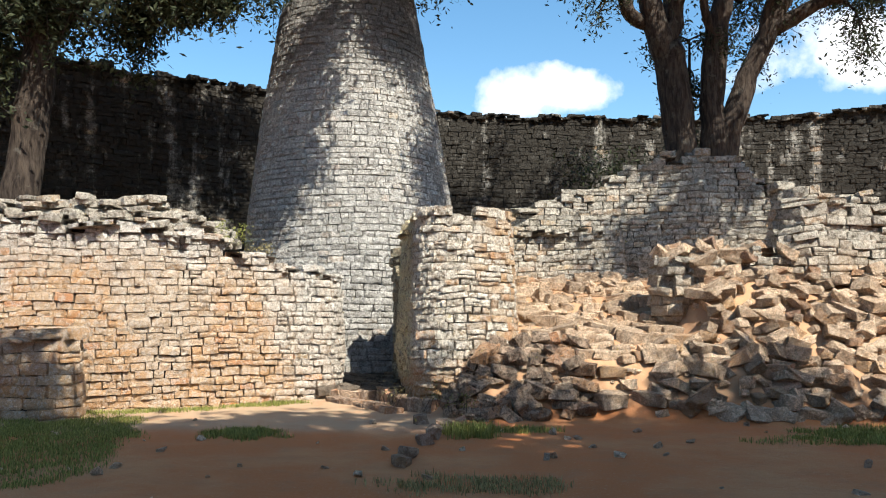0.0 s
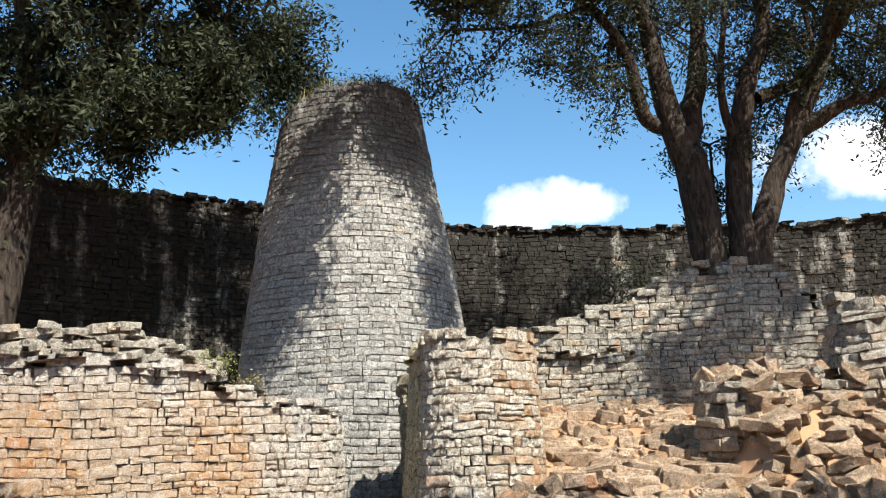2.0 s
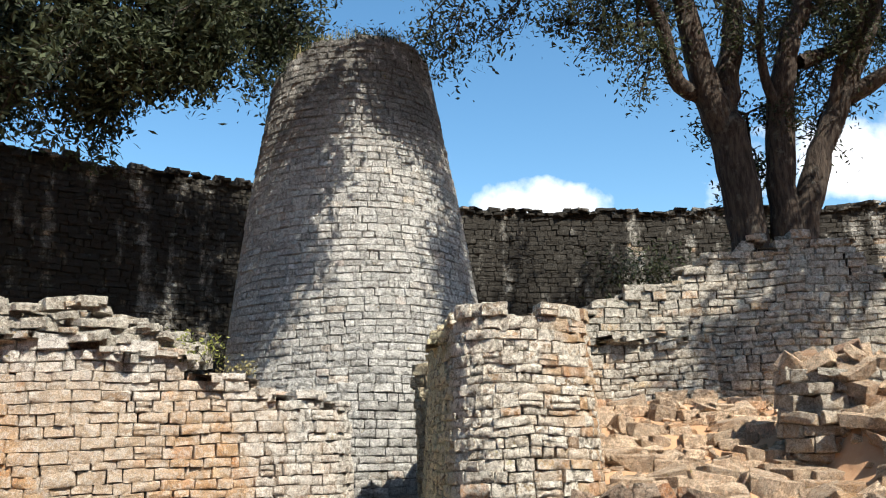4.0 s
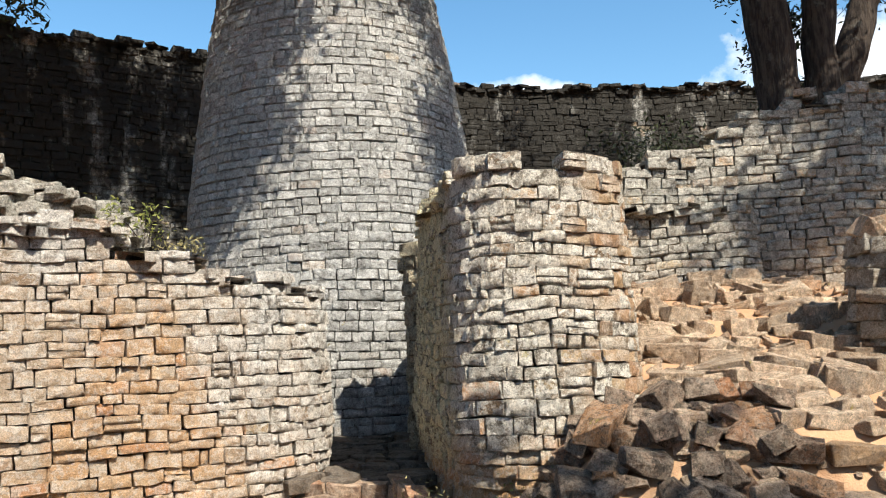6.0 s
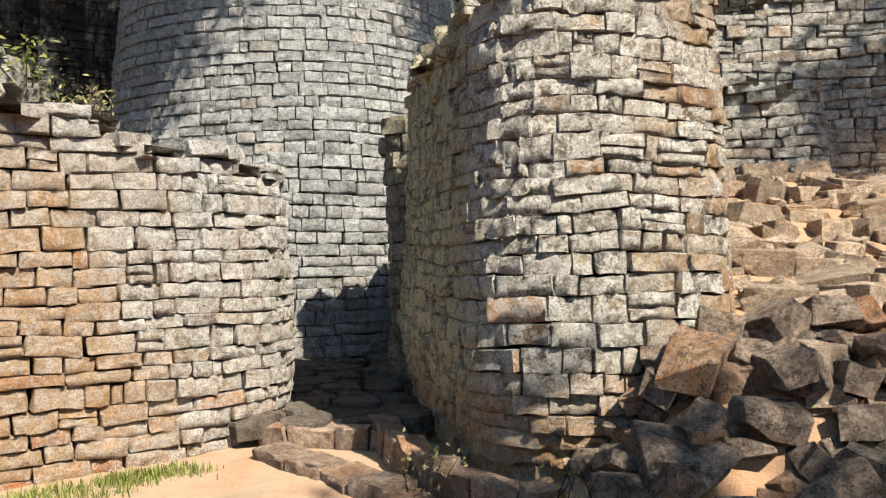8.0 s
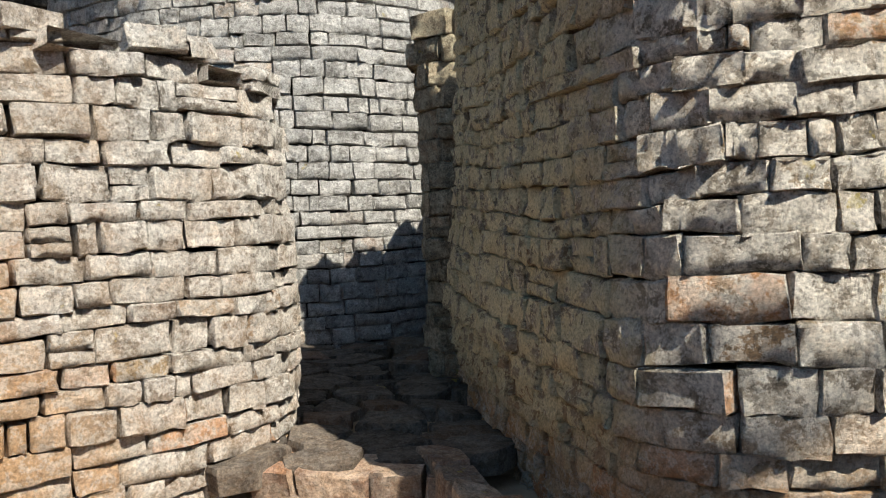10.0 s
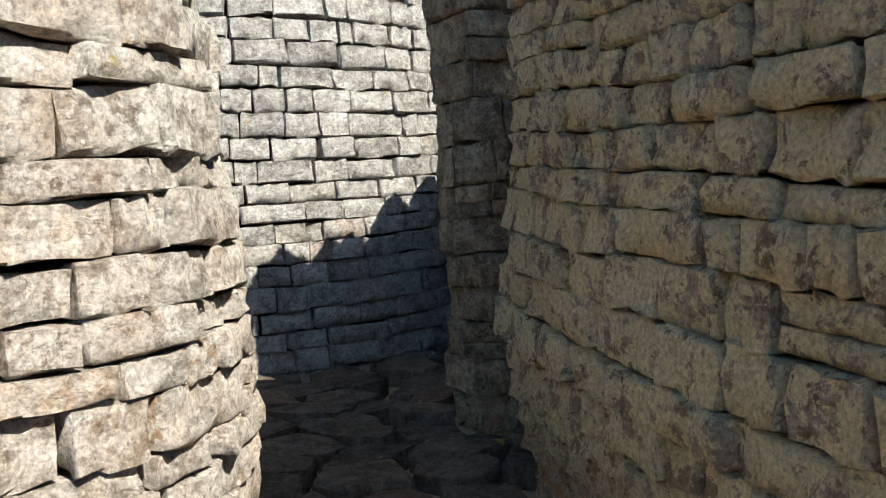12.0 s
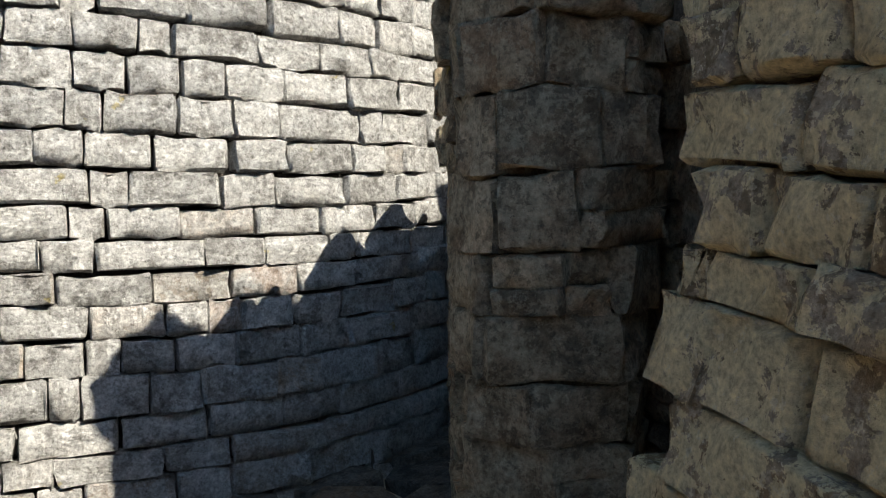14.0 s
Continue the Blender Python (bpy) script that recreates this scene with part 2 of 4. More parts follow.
def leaf_material(name, a, b):
    m = Nodes(name, 0.65)
    r = m.rand()
    c = m.ramp(r, [(0.0, a), (0.6, b), (1.0, tuple(min(1, v * 1.5) for v in b))])
    m.put(m.bsdf.inputs["Transmission Weight"], 0.0)
    tr = m.nt.nodes.new("ShaderNodeBsdfTranslucent")
    mx = m.nt.nodes.new("ShaderNodeMixShader")
    mx.inputs[0].default_value = 0.3
    m.put(tr.inputs["Color"], c)
    mat = m.done(c)
    out = m.nt.nodes["Material Output"]
    m.nt.links.new(m.bsdf.outputs[0], mx.inputs[1])
    m.nt.links.new(tr.outputs[0], mx.inputs[2])
    m.nt.links.new(mx.outputs[0], out.inputs[0])
    return mat


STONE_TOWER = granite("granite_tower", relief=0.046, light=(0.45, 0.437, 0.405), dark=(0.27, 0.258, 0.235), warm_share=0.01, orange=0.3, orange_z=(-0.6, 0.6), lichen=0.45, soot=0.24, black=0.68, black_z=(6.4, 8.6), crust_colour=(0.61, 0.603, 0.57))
STONE_LEFT = granite("granite_stained_wall", light=(0.54, 0.495, 0.435), dark=(0.28, 0.25, 0.21), orange=1.0, orange_z=(1.9, 3.1), warm_share=0.08, orange_x=(-2.45, -1.6), lichen=0.8, crust_colour=(0.67, 0.65, 0.60), stain_wave=2.4)
STONE_BUTT = granite("granite_wall_end", light=(0.48, 0.42, 0.335), dark=(0.22, 0.185, 0.14), orange=1.0, orange_z=(0.4, 1.05), stain_wave=0.9, warm_share=0.14, lichen=0.92, crust_colour=(0.73, 0.68, 0.585), warm_x=(0.3, 0.9), passage_tint_x=(-0.62, -0.42))
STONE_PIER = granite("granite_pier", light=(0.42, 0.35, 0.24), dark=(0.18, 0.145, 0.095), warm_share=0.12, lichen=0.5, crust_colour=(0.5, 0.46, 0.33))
STONE_MID = granite("granite_inner_wall", light=(0.42, 0.38, 0.315), dark=(0.19, 0.165, 0.13), orange=0.6, orange_z=(1.0, 2.8), warm_share=0.12, lichen=0.5, crust_colour=(0.64, 0.61, 0.53))
STONE_OUTER = granite("granite_outer_wall", light=(0.30, 0.29, 0.26), dark=(0.12, 0.115, 0.10), black=1.0, warm_share=0.08, lichen=0.3)
STONE_RUBBLE = granite("granite_rubble", relief=0.05, light=(0.64, 0.48, 0.33), dark=(0.43, 0.29, 0.185), warm=(0.45, 0.27, 0.155), warm_share=0.2, lichen=0.12, soot=0.12)
STONE_HEAP = granite("granite_fallen", relief=0.055, light=(0.46, 0.33, 0.235), dark=(0.17, 0.115, 0.08), warm=(0.40, 0.21, 0.11), warm_share=0.3, lichen=0.3, soot=0.4, crust_colour=(0.55, 0.47, 0.37))
# deep passage shade is put into this near-black flagstone colour
STONE_FLAG_SHADED = granite("granite_flagstone_shaded", relief=0.015, light=(0.105, 0.08, 0.058), dark=(0.055, 0.041, 0.03), warm=(0.17, 0.11, 0.075), warm_share=0.15, lichen=0.06, soot=0.15)
STONE_KERB = granite("granite_kerb", relief=0.02, light=(0.33, 0.235, 0.16), dark=(0.20, 0.118, 0.075), warm=(0.36, 0.21, 0.13), warm_share=0.3, lichen=0.1, soot=0.15)
# core kept near black: shade of the gaps between blocks put into its colour
CORE = granite("wall_core_gap_shade", light=(0.13, 0.11, 0.09), dark=(0.07, 0.06, 0.05), lichen=0.05)
EARTH = earth_material()
BARK = shaded_bark_material()
LEAF = leaf_material("tree_leaf", (0.016, 0.023, 0.013), (0.042, 0.052, 0.025))
GRASS = leaf_material("grass_blade", (0.10, 0.13, 0.03), (0.24, 0.25, 0.07))
DRY = leaf_material("dry_grass", (0.14, 0.13, 0.05), (0.30, 0.26, 0.12))


# ---- meshes ----
def mesh_object(name, verts, faces, mat, parent=None, label="", smooth=False):
    me = bpy.data.meshes.new(name)
    me.from_pydata([tuple(v) for v in verts], [], [tuple(f) for f in faces])
    me.materials.append(mat)
    if smooth:
        me.polygons.foreach_set("use_smooth", [True] * len(me.polygons))
    me.update()
    ob = new(name, me)
    if parent:
        ob.parent = parent
    if label:
        ob["label"] = label
    return ob


RNG = np.random.default_rng(7)


def block_shape(rng):
    """A rough block about one unit each way: x along the wall, y into it, z up. Uneven bulging face, edges worn round."""
    nx, nz = 7, 5
    xs = [-0.5, -0.5 + rng.uniform(.02, .045), rng.uniform(-.28, -.16), rng.uniform(-.06, .06), rng.uniform(.16, .28), 0.5 - rng.uniform(.02, .045), 0.5]
    zs = [-0.5, -0.5 + rng.uniform(.05, .09), rng.uniform(-.12, .12), 0.5 - rng.uniform(.05, .09), 0.5]
    verts, idx = [], {}
    skew, tilt, lean = rng.uniform(-.06, .06), rng.uniform(-.04, .04), rng.uniform(-.06, .06)
    sag_top, sag_low = rng.uniform(-.05, .05), rng.uniform(-.05, .05)
    cuts = {(i, j): rng.choice((rng.uniform(0.66, 0.86), rng.uniform(0.91, 0.99)), p=(0.2, 0.8)) for i in (0, nx - 1) for j in (0, nz - 1)}
    for j, z in enumerate(zs):
        for i, x in enumerate(xs):
            rim_x, rim_z = i in (0, nx - 1), j in (0, nz - 1)
            y = -0.5 + rng.uniform(-.05, .05) + lean * x * 0.5 + lean * z * 0.4
            if rim_x or rim_z:
                y += rng.uniform(0.02, 0.075)
            elif i in (1, nx - 2) or j in (1, nz - 2):
                y += rng.uniform(-0.01, 0.015)
            z2 = z
            if rim_x and rim_z:
                y += 0.04
                cut = cuts[i, j]
                x, z2 = x * (cut + 2) / 3, z * cut
            elif rim_x:
                x += rng.uniform(-.02, .015) * math.copysign(1, x)
            elif rim_z:
                z2 += rng.uniform(-.07, .06)
            z2 += (sag_top if z > 0 else sag_low) * (1 - 4 * x * x)
            idx[i, j] = len(verts)
            verts.append((x * (1 + skew * z), y, z2 + tilt * x))
    faces = [(idx[i, j], idx[i + 1, j], idx[i + 1, j + 1], idx[i, j + 1]) for j in range(nz - 1) for i in range(nx - 1)]
    ring = [idx[i, 0] for i in range(nx)] + [idx[nx - 1, j] for j in range(1, nz)] + [idx[i, nz - 1] for i in range(nx - 2, -1, -1)] + [idx[0, j] for j in range(nz - 2, 0, -1)]
    back = {}
    for c in (idx[0, 0], idx[nx - 1, 0], idx[nx - 1, nz - 1], idx[0, nz - 1]):
        back[c] = len(verts)
        verts.append((verts[c][0] * 0.96, 0.5, verts[c][2] * 0.96))
    sides = [ring[:nx], ring[nx - 1:nx + nz - 1], ring[nx + nz - 2:2 * nx + nz - 2], ring[2 * nx + nz - 3:] + [ring[0]]]
    for s in sides:
        faces.append(tuple(reversed(s)) + (back[s[0]], back[s[-1]]))
    return np.array(verts), faces


def chunk_shape(rng):
    """A broken block of stone: a skewed box with corners struck off flat and narrow worn edges."""
    bm = bmesh.new()
    bmesh.ops.create_cube(bm, size=1.0)
    for v in bm.verts:
        v.co += Vector(rng.uniform(-0.13, 0.13, 3))
    for _ in range(int(rng.integers(1, 4))):
        n = Vector(rng.choice((-1, 1), 3) * rng.uniform(0.25, 1.0, 3)).normalized()
        geom = bm.verts[:] + bm.edges[:] + bm.faces[:]
        bmesh.ops.bisect_plane(bm, geom=geom, plane_co=n * rng.uniform(0.42, 0.58), plane_no=n, clear_outer=True)
        rim = [e for e in bm.edges if e.is_boundary]
        if rim:
            bmesh.ops.contextual_create(bm, geom=rim)
    bmesh.ops.bevel(bm, geom=bm.edges[:], offset=0.025, segments=1, affect="EDGES")
    bm.verts.index_update()
    v = np.array([tuple(x.co) for x in bm.verts])
    f = [tuple(x.index for x in q.verts) for q in bm.faces]
    bm.free()
    return v, f


def slab_shape(rng):
    """A flat broken slab: an uneven many-sided outline, worn on its upper rim."""
    n = int(rng.integers(5, 8))
    ang = np.sort((np.arange(n) + rng.uniform(-.3, .3, n)) * 2 * math.pi / n)
    rad = rng.uniform(0.42, 0.60, n)
    v, f = [], []
    tilt = rng.uniform(-.12, .12, 2)
    for shrink, z in ((0.97, -0.5), (1.0, 0.3), (0.95, 0.5)):
        for a, r in zip(ang, rad):
            x, y = math.cos(a) * r * shrink, math.sin(a) * r * shrink
            v.append((x, y, z + (tilt[0] * x + tilt[1] * y + rng.uniform(-.07, .07) if z > 0 else 0)))
    for k in range(2):
        for i in range(n):
            j = (i + 1) % n
            f.append((k * n + i, k * n + j, k * n + n + j, k * n + n + i))
    v.append((0, 0, 0.5 + rng.uniform(-.04, .04)))
    f += [(2 * n + i, 2 * n + (i + 1) % n, 3 * n) for i in range(n)]
    f.append(tuple(reversed(range(n))))
    return np.array(v), f


BLOCKS = [block_shape(RNG) for _ in range(60)]
CHUNKS = [chunk_shape(RNG) for _ in range(30)]
SLABS = [slab_shape(RNG) for _ in range(20)]


def pool(shapes, name, mat, smooth):
    """Shared meshes for pieces that are objects of their own."""
    out = []
    for v, f in shapes:
        me = bpy.data.meshes.new(name)
        me.from_pydata(v.tolist(), [], f)
        me.materials.append(mat)
        me.polygons.foreach_set("use_smooth", [smooth] * len(me.polygons))
        if smooth:
            me.set_sharp_from_angle(angle=math.radians(38))
        out.append(me)
    return out


class Pieces:
    """Collects placed pieces; the ones nearest to the walked line become objects, the rest one joined mesh."""

    def __init__(self, shapes, mat, name, smooth=True):
        self.smooth, self.shapes, self.mat, self.name, self.items = smooth, shapes, mat, name, []

    def add(self, m, k):
        self.items.append((m, k))

    def build(self, parent, centre, limit=300, rest="far_masonry"):
        c = Vector(centre)
        order = sorted(self.items, key=lambda it: (it[0].translation - c).length)
        meshes = pool(self.shapes, self.name, self.mat, self.smooth)
        for m, k in order[:limit]:
            ob = new(self.name, meshes[k])
            ob.parent = parent
            ob.matrix_basis = m
        if order[limit:]:
            V, F, base = [], [], 0
            for m, k in order[limit:]:
                v, f = self.shapes[k]
                a = np.array(m)
                V.append(v @ a[:3, :3].T + a[:3, 3])
                F.extend([tuple(i + base for i in q) for q in f])
                base += len(v)
            ob = mesh_object(rest, np.vstack(V).tolist(), F, self.mat, parent, smooth=self.smooth)
            if self.smooth:
                ob.data.set_sharp_from_angle(angle=math.radians(38))
            ob["kind"] = "stuff"


def smooth_line(points, step=0.1):
    """An even polyline through the points (Catmull-Rom)."""
    p = [Vector((*q, 0)) for q in points]
    p = [2 * p[0] - p[1]] + p + [2 * p[-1] - p[-2]]
    out = []
    for i in range(1, len(p) - 2):
        n = max(2, int((p[i + 1] - p[i]).length / step))
        for k in range(n):
            t = k / n
            out.append(0.5 * ((2 * p[i]) + (p[i + 1] - p[i - 1]) * t + (2 * p[i - 1] - 5 * p[i] + 4 * p[i + 1] - p[i + 2]) * t * t
                              + (3 * p[i] - p[i - 1] - 3 * p[i + 1] + p[i + 2]) * t ** 3))
    out.append(p[-2])
    return out


def interp(table, x):
    xs, ys = zip(*table)
    return float(np.interp(x, xs, ys))


def rot_axes(t, up, n):
    """Axes for a block: x along t, y into the wall (away from n), z up."""
    return Matrix(((t.x, -n.x, up.x), (t.y, -n.y, up.y), (t.z, -n.z, up.z)))


def lay_courses(pieces, loop, top, base, rng, batter=0.08, ref=3.0, course=(0.12, 0.19), length=(0.22, 0.46), depth=0.30, gap=0.006, wild=1.0, skip=0.0, foot=0.0):
    """Courses of blocks along a loop of (point, outward normal, key). top(key) and base(key) give heights.
    The beds between the courses wander, so that stones differ in height; foot: how far the lowest courses are worn back."""
    pts = [q[0] for q in loop]
    acc = [0.0]
    for a, b in zip(pts, pts[1:]):
        acc.append(acc[-1] + (b - a).length)
    total = acc[-1]
    keys = [q[2] for q in loop]
    zmax = max(top(k) for k in keys)
    z = min(base(k) for k in keys) - 0.1
    row = 0

    def bed(s, level, n):
        """Height of the bed under course n."""
        warp = 0.075 * noise.noise(Vector((s * 0.45, level * 0.5, total))) + 0.03 * noise.noise(Vector((s * 1.6, level * 1.1, total + 5)))
        own = 0.034 * noise.noise(Vector((s * 0.9, n * 7.31, total + 11))) + 0.016 * noise.noise(Vector((s * 3.1, n * 5.17, total + 17)))
        return level + (warp + own) * min(wild, 1.5)
    while z < zmax:
        h = rng.uniform(*course)
        s = -rng.uniform(0, length[1])
        while s < total:
            w = rng.uniform(*length) * rng.choice((0.55, 1.0, 1.3), p=(0.16, 0.68, 0.16))
            mid = min(max(s + w / 2, 0), total)
            i = min(int(np.searchsorted(acc, mid)), len(loop) - 1)
            j = max(i - 1, 0)
            f = 0.0 if i == j else (mid - acc[j]) / max(acc[i] - acc[j], 1e-6)
            p = loop[j][0].lerp(loop[i][0], f)
            n = loop[j][1].lerp(loop[i][1], f).normalized()
            k = loop[i][2]
            s += w
            low, high = bed(mid, z, row), bed(mid, z + h, row + 1)
            slant = (bed(mid + w * 0.4, z, row) - bed(mid - w * 0.4, z, row) + bed(mid + w * 0.4, z + h, row + 1) - bed(mid - w * 0.4, z + h, row + 1)) / (1.6 * w)
            zc, tall = (low + high) / 2, max(high - low, 0.06)
            if zc - tall * 0.2 > top(k) or zc + tall < base(k) or rng.random() < skip:
                continue
            if zc + tall * 0.5 > top(k) and wild >= 1 and rng.random() < 0.3:
                continue
            inset = batter * (zc - ref) + foot * (1 - min(max((zc - base(k) - 0.1) / 0.8, 0), 1)) ** 1.5
            up = (Vector((0, 0, 1)) - n * batter).normalized()
            tan = Vector((-n.y, n.x, 0)).normalized()
            out = tan.cross(up).normalized()
            proud = rng.normal(0, 0.009) * wild
            if zc + tall > top(k):
                proud += rng.uniform(-0.02, 0.06)
            m = rot_axes(tan, up, out) @ Euler((rng.normal(0, .014) * wild, -slant + rng.normal(0, .008) * wild, rng.normal(0, .02) * wild)).to_matrix()
            joint = gap + (rng.uniform(0.008, 0.026) if rng.random() < 0.25 else 0)
            hh = tall * rng.uniform(0.97, 1.03) - gap * 0.5
            # a tall place is sometimes filled with two thin stones
            shares = ((-0.27, 0.45), (0.23, 0.53)) if tall > 0.125 and rng.random() < 0.10 else ((0.0, 1.0),)
            for off, share in shares:
                c = p - n * inset + Vector((0, 0, zc)) - out * (depth / 2 - proud - rng.normal(0, .004))
                q = Matrix.Translation(c + up * off * hh) @ (m @ Matrix.Diagonal((w - joint, depth, hh * share))).to_4x4()
                pieces.add(q, int(rng.integers(len(pieces.shapes))))
        z += h
        row += 1


def wall(name, label, line, half, top, mat, seed, near, base=lambda k: 0.0, batter=0.08, ref=3.0, ends=(False, True), course=(0.12, 0.19), length=(0.22, 0.46),
         wild=1.0, limit=300, ragged=0.12, cap=True, category="stone wall", sides=(1, -1), skip=0.0, square=2.0, foot=0.0):
    """A dry-stone wall along a line: a solid core, faced on both sides and round its ends, with loose stones on its top.
    top(x): height by the share of the way along the line."""
    rng = np.random.default_rng(seed)
    pts = smooth_line(line)
    n = len(pts)
    nor = []
    for i in range(n):
        t = (pts[min(i + 1, n - 1)] - pts[max(i - 1, 0)]).normalized()
        nor.append(Vector((t.y, -t.x, 0)))
    key = [i / (n - 1) for i in range(n)]
    rag = {}

    def rtop(k):
        q = int(k * n / 3)
        if q not in rag:
            rag[q] = rng.uniform(-ragged, ragged)
        return top(k) + rag[q]
    hw = half if callable(half) else (lambda k: half)
    loop = []
    if ends[0]:
        t = Vector((nor[0].y, -nor[0].x, 0))
        for a in np.linspace(math.pi, 0, 16)[1:-1]:
            d = nor[0] * math.cos(a) + t * math.sin(a)
            loop.append((pts[0] + d * hw(0), d, 0.0))
    if 1 in sides:
        loop += [(pts[i] + nor[i] * hw(key[i]), nor[i], key[i]) for i in range(n)]
    if ends[1]:
        t = Vector((-nor[-1].y, nor[-1].x, 0))
        for a in np.linspace(0, math.pi, 42)[1:-1]:
            ca, sa = math.cos(a), math.sin(a)
            rr = (abs(ca) ** square + sa ** square) ** (-1 / square)
            nn = nor[-1] * math.copysign(abs(ca * rr) ** (square - 1), ca) + t * (sa * rr) ** (square - 1)
            loop.append((pts[-1] + (nor[-1] * ca + t * sa) * rr * hw(1), nn.normalized(), 1.0))
    if -1 in sides:
        loop += [(pts[i] - nor[i] * hw(key[i]), -nor[i], key[i]) for i in range(n - 1, -1, -1)]
    pieces = Pieces(BLOCKS, mat, "stone_block")
    lay_courses(pieces, loop, rtop, base, rng, batter, ref, course, length, wild=wild, skip=skip, foot=foot)
    if cap:
        for i in range(0, n, 2):
            k = key[i]
            w = hw(k) - batter * (rtop(k) - ref)
            for s in np.arange(-w + 0.1, w, 0.3):
                sz = (rng.uniform(.22, .42), rng.uniform(.22, .38), rng.uniform(.06, .11))
                p = pts[i] + nor[i] * (s + rng.uniform(-.08, .08)) + Vector((0, 0, rtop(k) - 0.05 + rng.uniform(-.05, .05)))
                m = pose(*p, rng.normal(0, 5), rng.normal(0, 5), rng.uniform(0, 360)) @ Matrix.Diagonal((*sz, 1))
                pieces.add(m, int(rng.integers(len(BLOCKS))))
    # the core
    V, F = [], []
    inner = 0.10 + foot
    ks = list(range(0, n, 2)) + ([n - 1] if (n - 1) % 2 else [])
    for i in ks:
        zt = top(key[i]) - 0.10
        for z in (base(key[i]) - 0.5, zt):
            w = max(hw(key[i]) - inner - batter * (z - ref), 0.05)
            for sgn in (1, -1):
                V.append(pts[i] + nor[i] * sgn * w + Vector((0, 0, z)))
    for a in range(len(ks) - 1):
        o, q = a * 4, a * 4 + 4
        F += [(o, q, q + 2, o + 2), (o + 1, o + 3, q + 3, q + 1), (o + 2, q + 2, q + 3, o + 3), (o, o + 1, q + 1, q)]
    F += [(0, 2, 3, 1)]
    L = (len(ks) - 1) * 4
    F += [(L, L + 1, L + 3, L + 2)]
    for e, at, sg in ((ends[0], 0, -1), (ends[1], n - 1, 1)):
        if not e:
            continue
        t = Vector((-nor[at].y, nor[at].x, 0)) * sg
        o = len(V)
        for z in (base(key[at]) - 0.5, top(key[at]) - 0.10):
            w = max(hw(key[at]) - inner - batter * (z - ref), 0.05)
            for a in np.linspace(0, math.pi, 9):
                V.append(pts[at] + nor[at] * math.cos(a) * w + t * math.sin(a) * w + Vector((0, 0, z)))
        for a in range(8):
            F.append((o + a, o + a + 1, o + 10 + a, o + 9 + a))
        F.append(tuple(o + 9 + a for a in range(9)))
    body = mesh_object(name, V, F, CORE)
    tagged(body, label, category, kind="structure")
    pieces.build(body, near, limit)
    return body


# ---- ground ----
def ramp_height(x, y):
    """The bank of stones and earth that rises beside the wall end, and the steep slope of rubble next to it."""
    bank = interp([(11.55, 0), (11.75, 0.2), (12.2, 0.80), (12.8, 1.04), (13.65, 1.26), (14.1, 1.44), (14.9, 1.76), (15.2, 1.86), (16.3, 2.2)], y)
    bank *= interp([(-0.15, 0), (0.2, 0.3), (0.6, 0.8), (1.1, 1)], x)
    foot = interp([(3, 11.5), (5.5, 11.2), (8, 10.8), (12, 10.6)], x)
    slope = min(max(0.0, (y - foot) * interp([(3, 1.15), (6, 1.0), (9, 0.9)], x)), 2.05)
    edge = interp([(12.1, 3.0), (12.6, 3.85)], y)
    share = interp([(edge, 0), (edge + 0.4, 1)], x)
    return bank * (1 - share) + slope * share


def ground_z(x, y):
    z = 0.03 * noise.noise(Vector((x * 0.5, y * 0.5, 3.1))) + 0.012 * noise.noise(Vector((x * 2.3, y * 2.3, 8.1)))
    return z + ramp_height(x, y)


def build_ground():
    xs = np.concatenate([[-3000, -600, -150, -50], np.arange(-16, 16.01, 0.2), [50, 150, 600, 3000]])
    ys = np.concatenate([[-3000, -600, -150, -40, -20], np.arange(-4, 26.01, 0.2), [40, 150, 600, 3000]])
    V = [(x, y, ground_z(min(max(x, -16), 16), min(max(y, -4), 26))) for y in ys for x in xs]
    nx = len(xs)
    F = [(j * nx + i, j * nx + i + 1, (j + 1) * nx + i + 1, (j + 1) * nx + i) for j in range(len(ys) - 1) for i in range(nx - 1)]
    return tagged(mesh_object("ground", V, F, EARTH, smooth=True), "bare trodden red earth with stones and thin grass", "ground", kind="structure")


build_ground()

# ---- walls ----
NEAR = (-1.4, 13.0, 1.4)
wall("wall_west", "curving dry-stone granite wall stained orange by earth, with a tumbled top",
     [(-12.5, 12.9), (-9.0, 13.2), (-6.5, 13.4), (-5.0, 13.55), (-3.9, 13.95), (-3.0, 14.5), (-2.48, 14.95)], 0.62,
     lambda k: interp([(0, 3.0), (0.55, 2.95), (0.70, 3.0), (0.78, 2.85), (0.83, 2.7), (0.93, 2.4), (1.0, 2.2)], k), STONE_LEFT, 11, (-2.6, 14.0, 1.4), ref=1.6, batter=0.06,
     course=(0.10, 0.148), length=(0.17, 0.37), limit=500, foot=0.1)
wall("wall_end_centre", "tall rounded end of a dry-stone granite wall beside the passage",
     [(0.15, 15.4), (0.17, 14.9), (0.24, 14.2), (0.31, 13.55)], lambda k: interp([(0, 1.03), (0.35, 1.01), (0.65, 0.98), (1, 0.92)], k),
     lambda k: interp([(0, 2.95), (0.5, 3.05), (1.0, 3.14)], k), STONE_BUTT, 12, (-0.6, 13.3, 1.5), ref=1.1, batter=0.06, course=(0.095, 0.152), length=(0.13, 0.31), limit=500, square=2.8, foot=0.2)
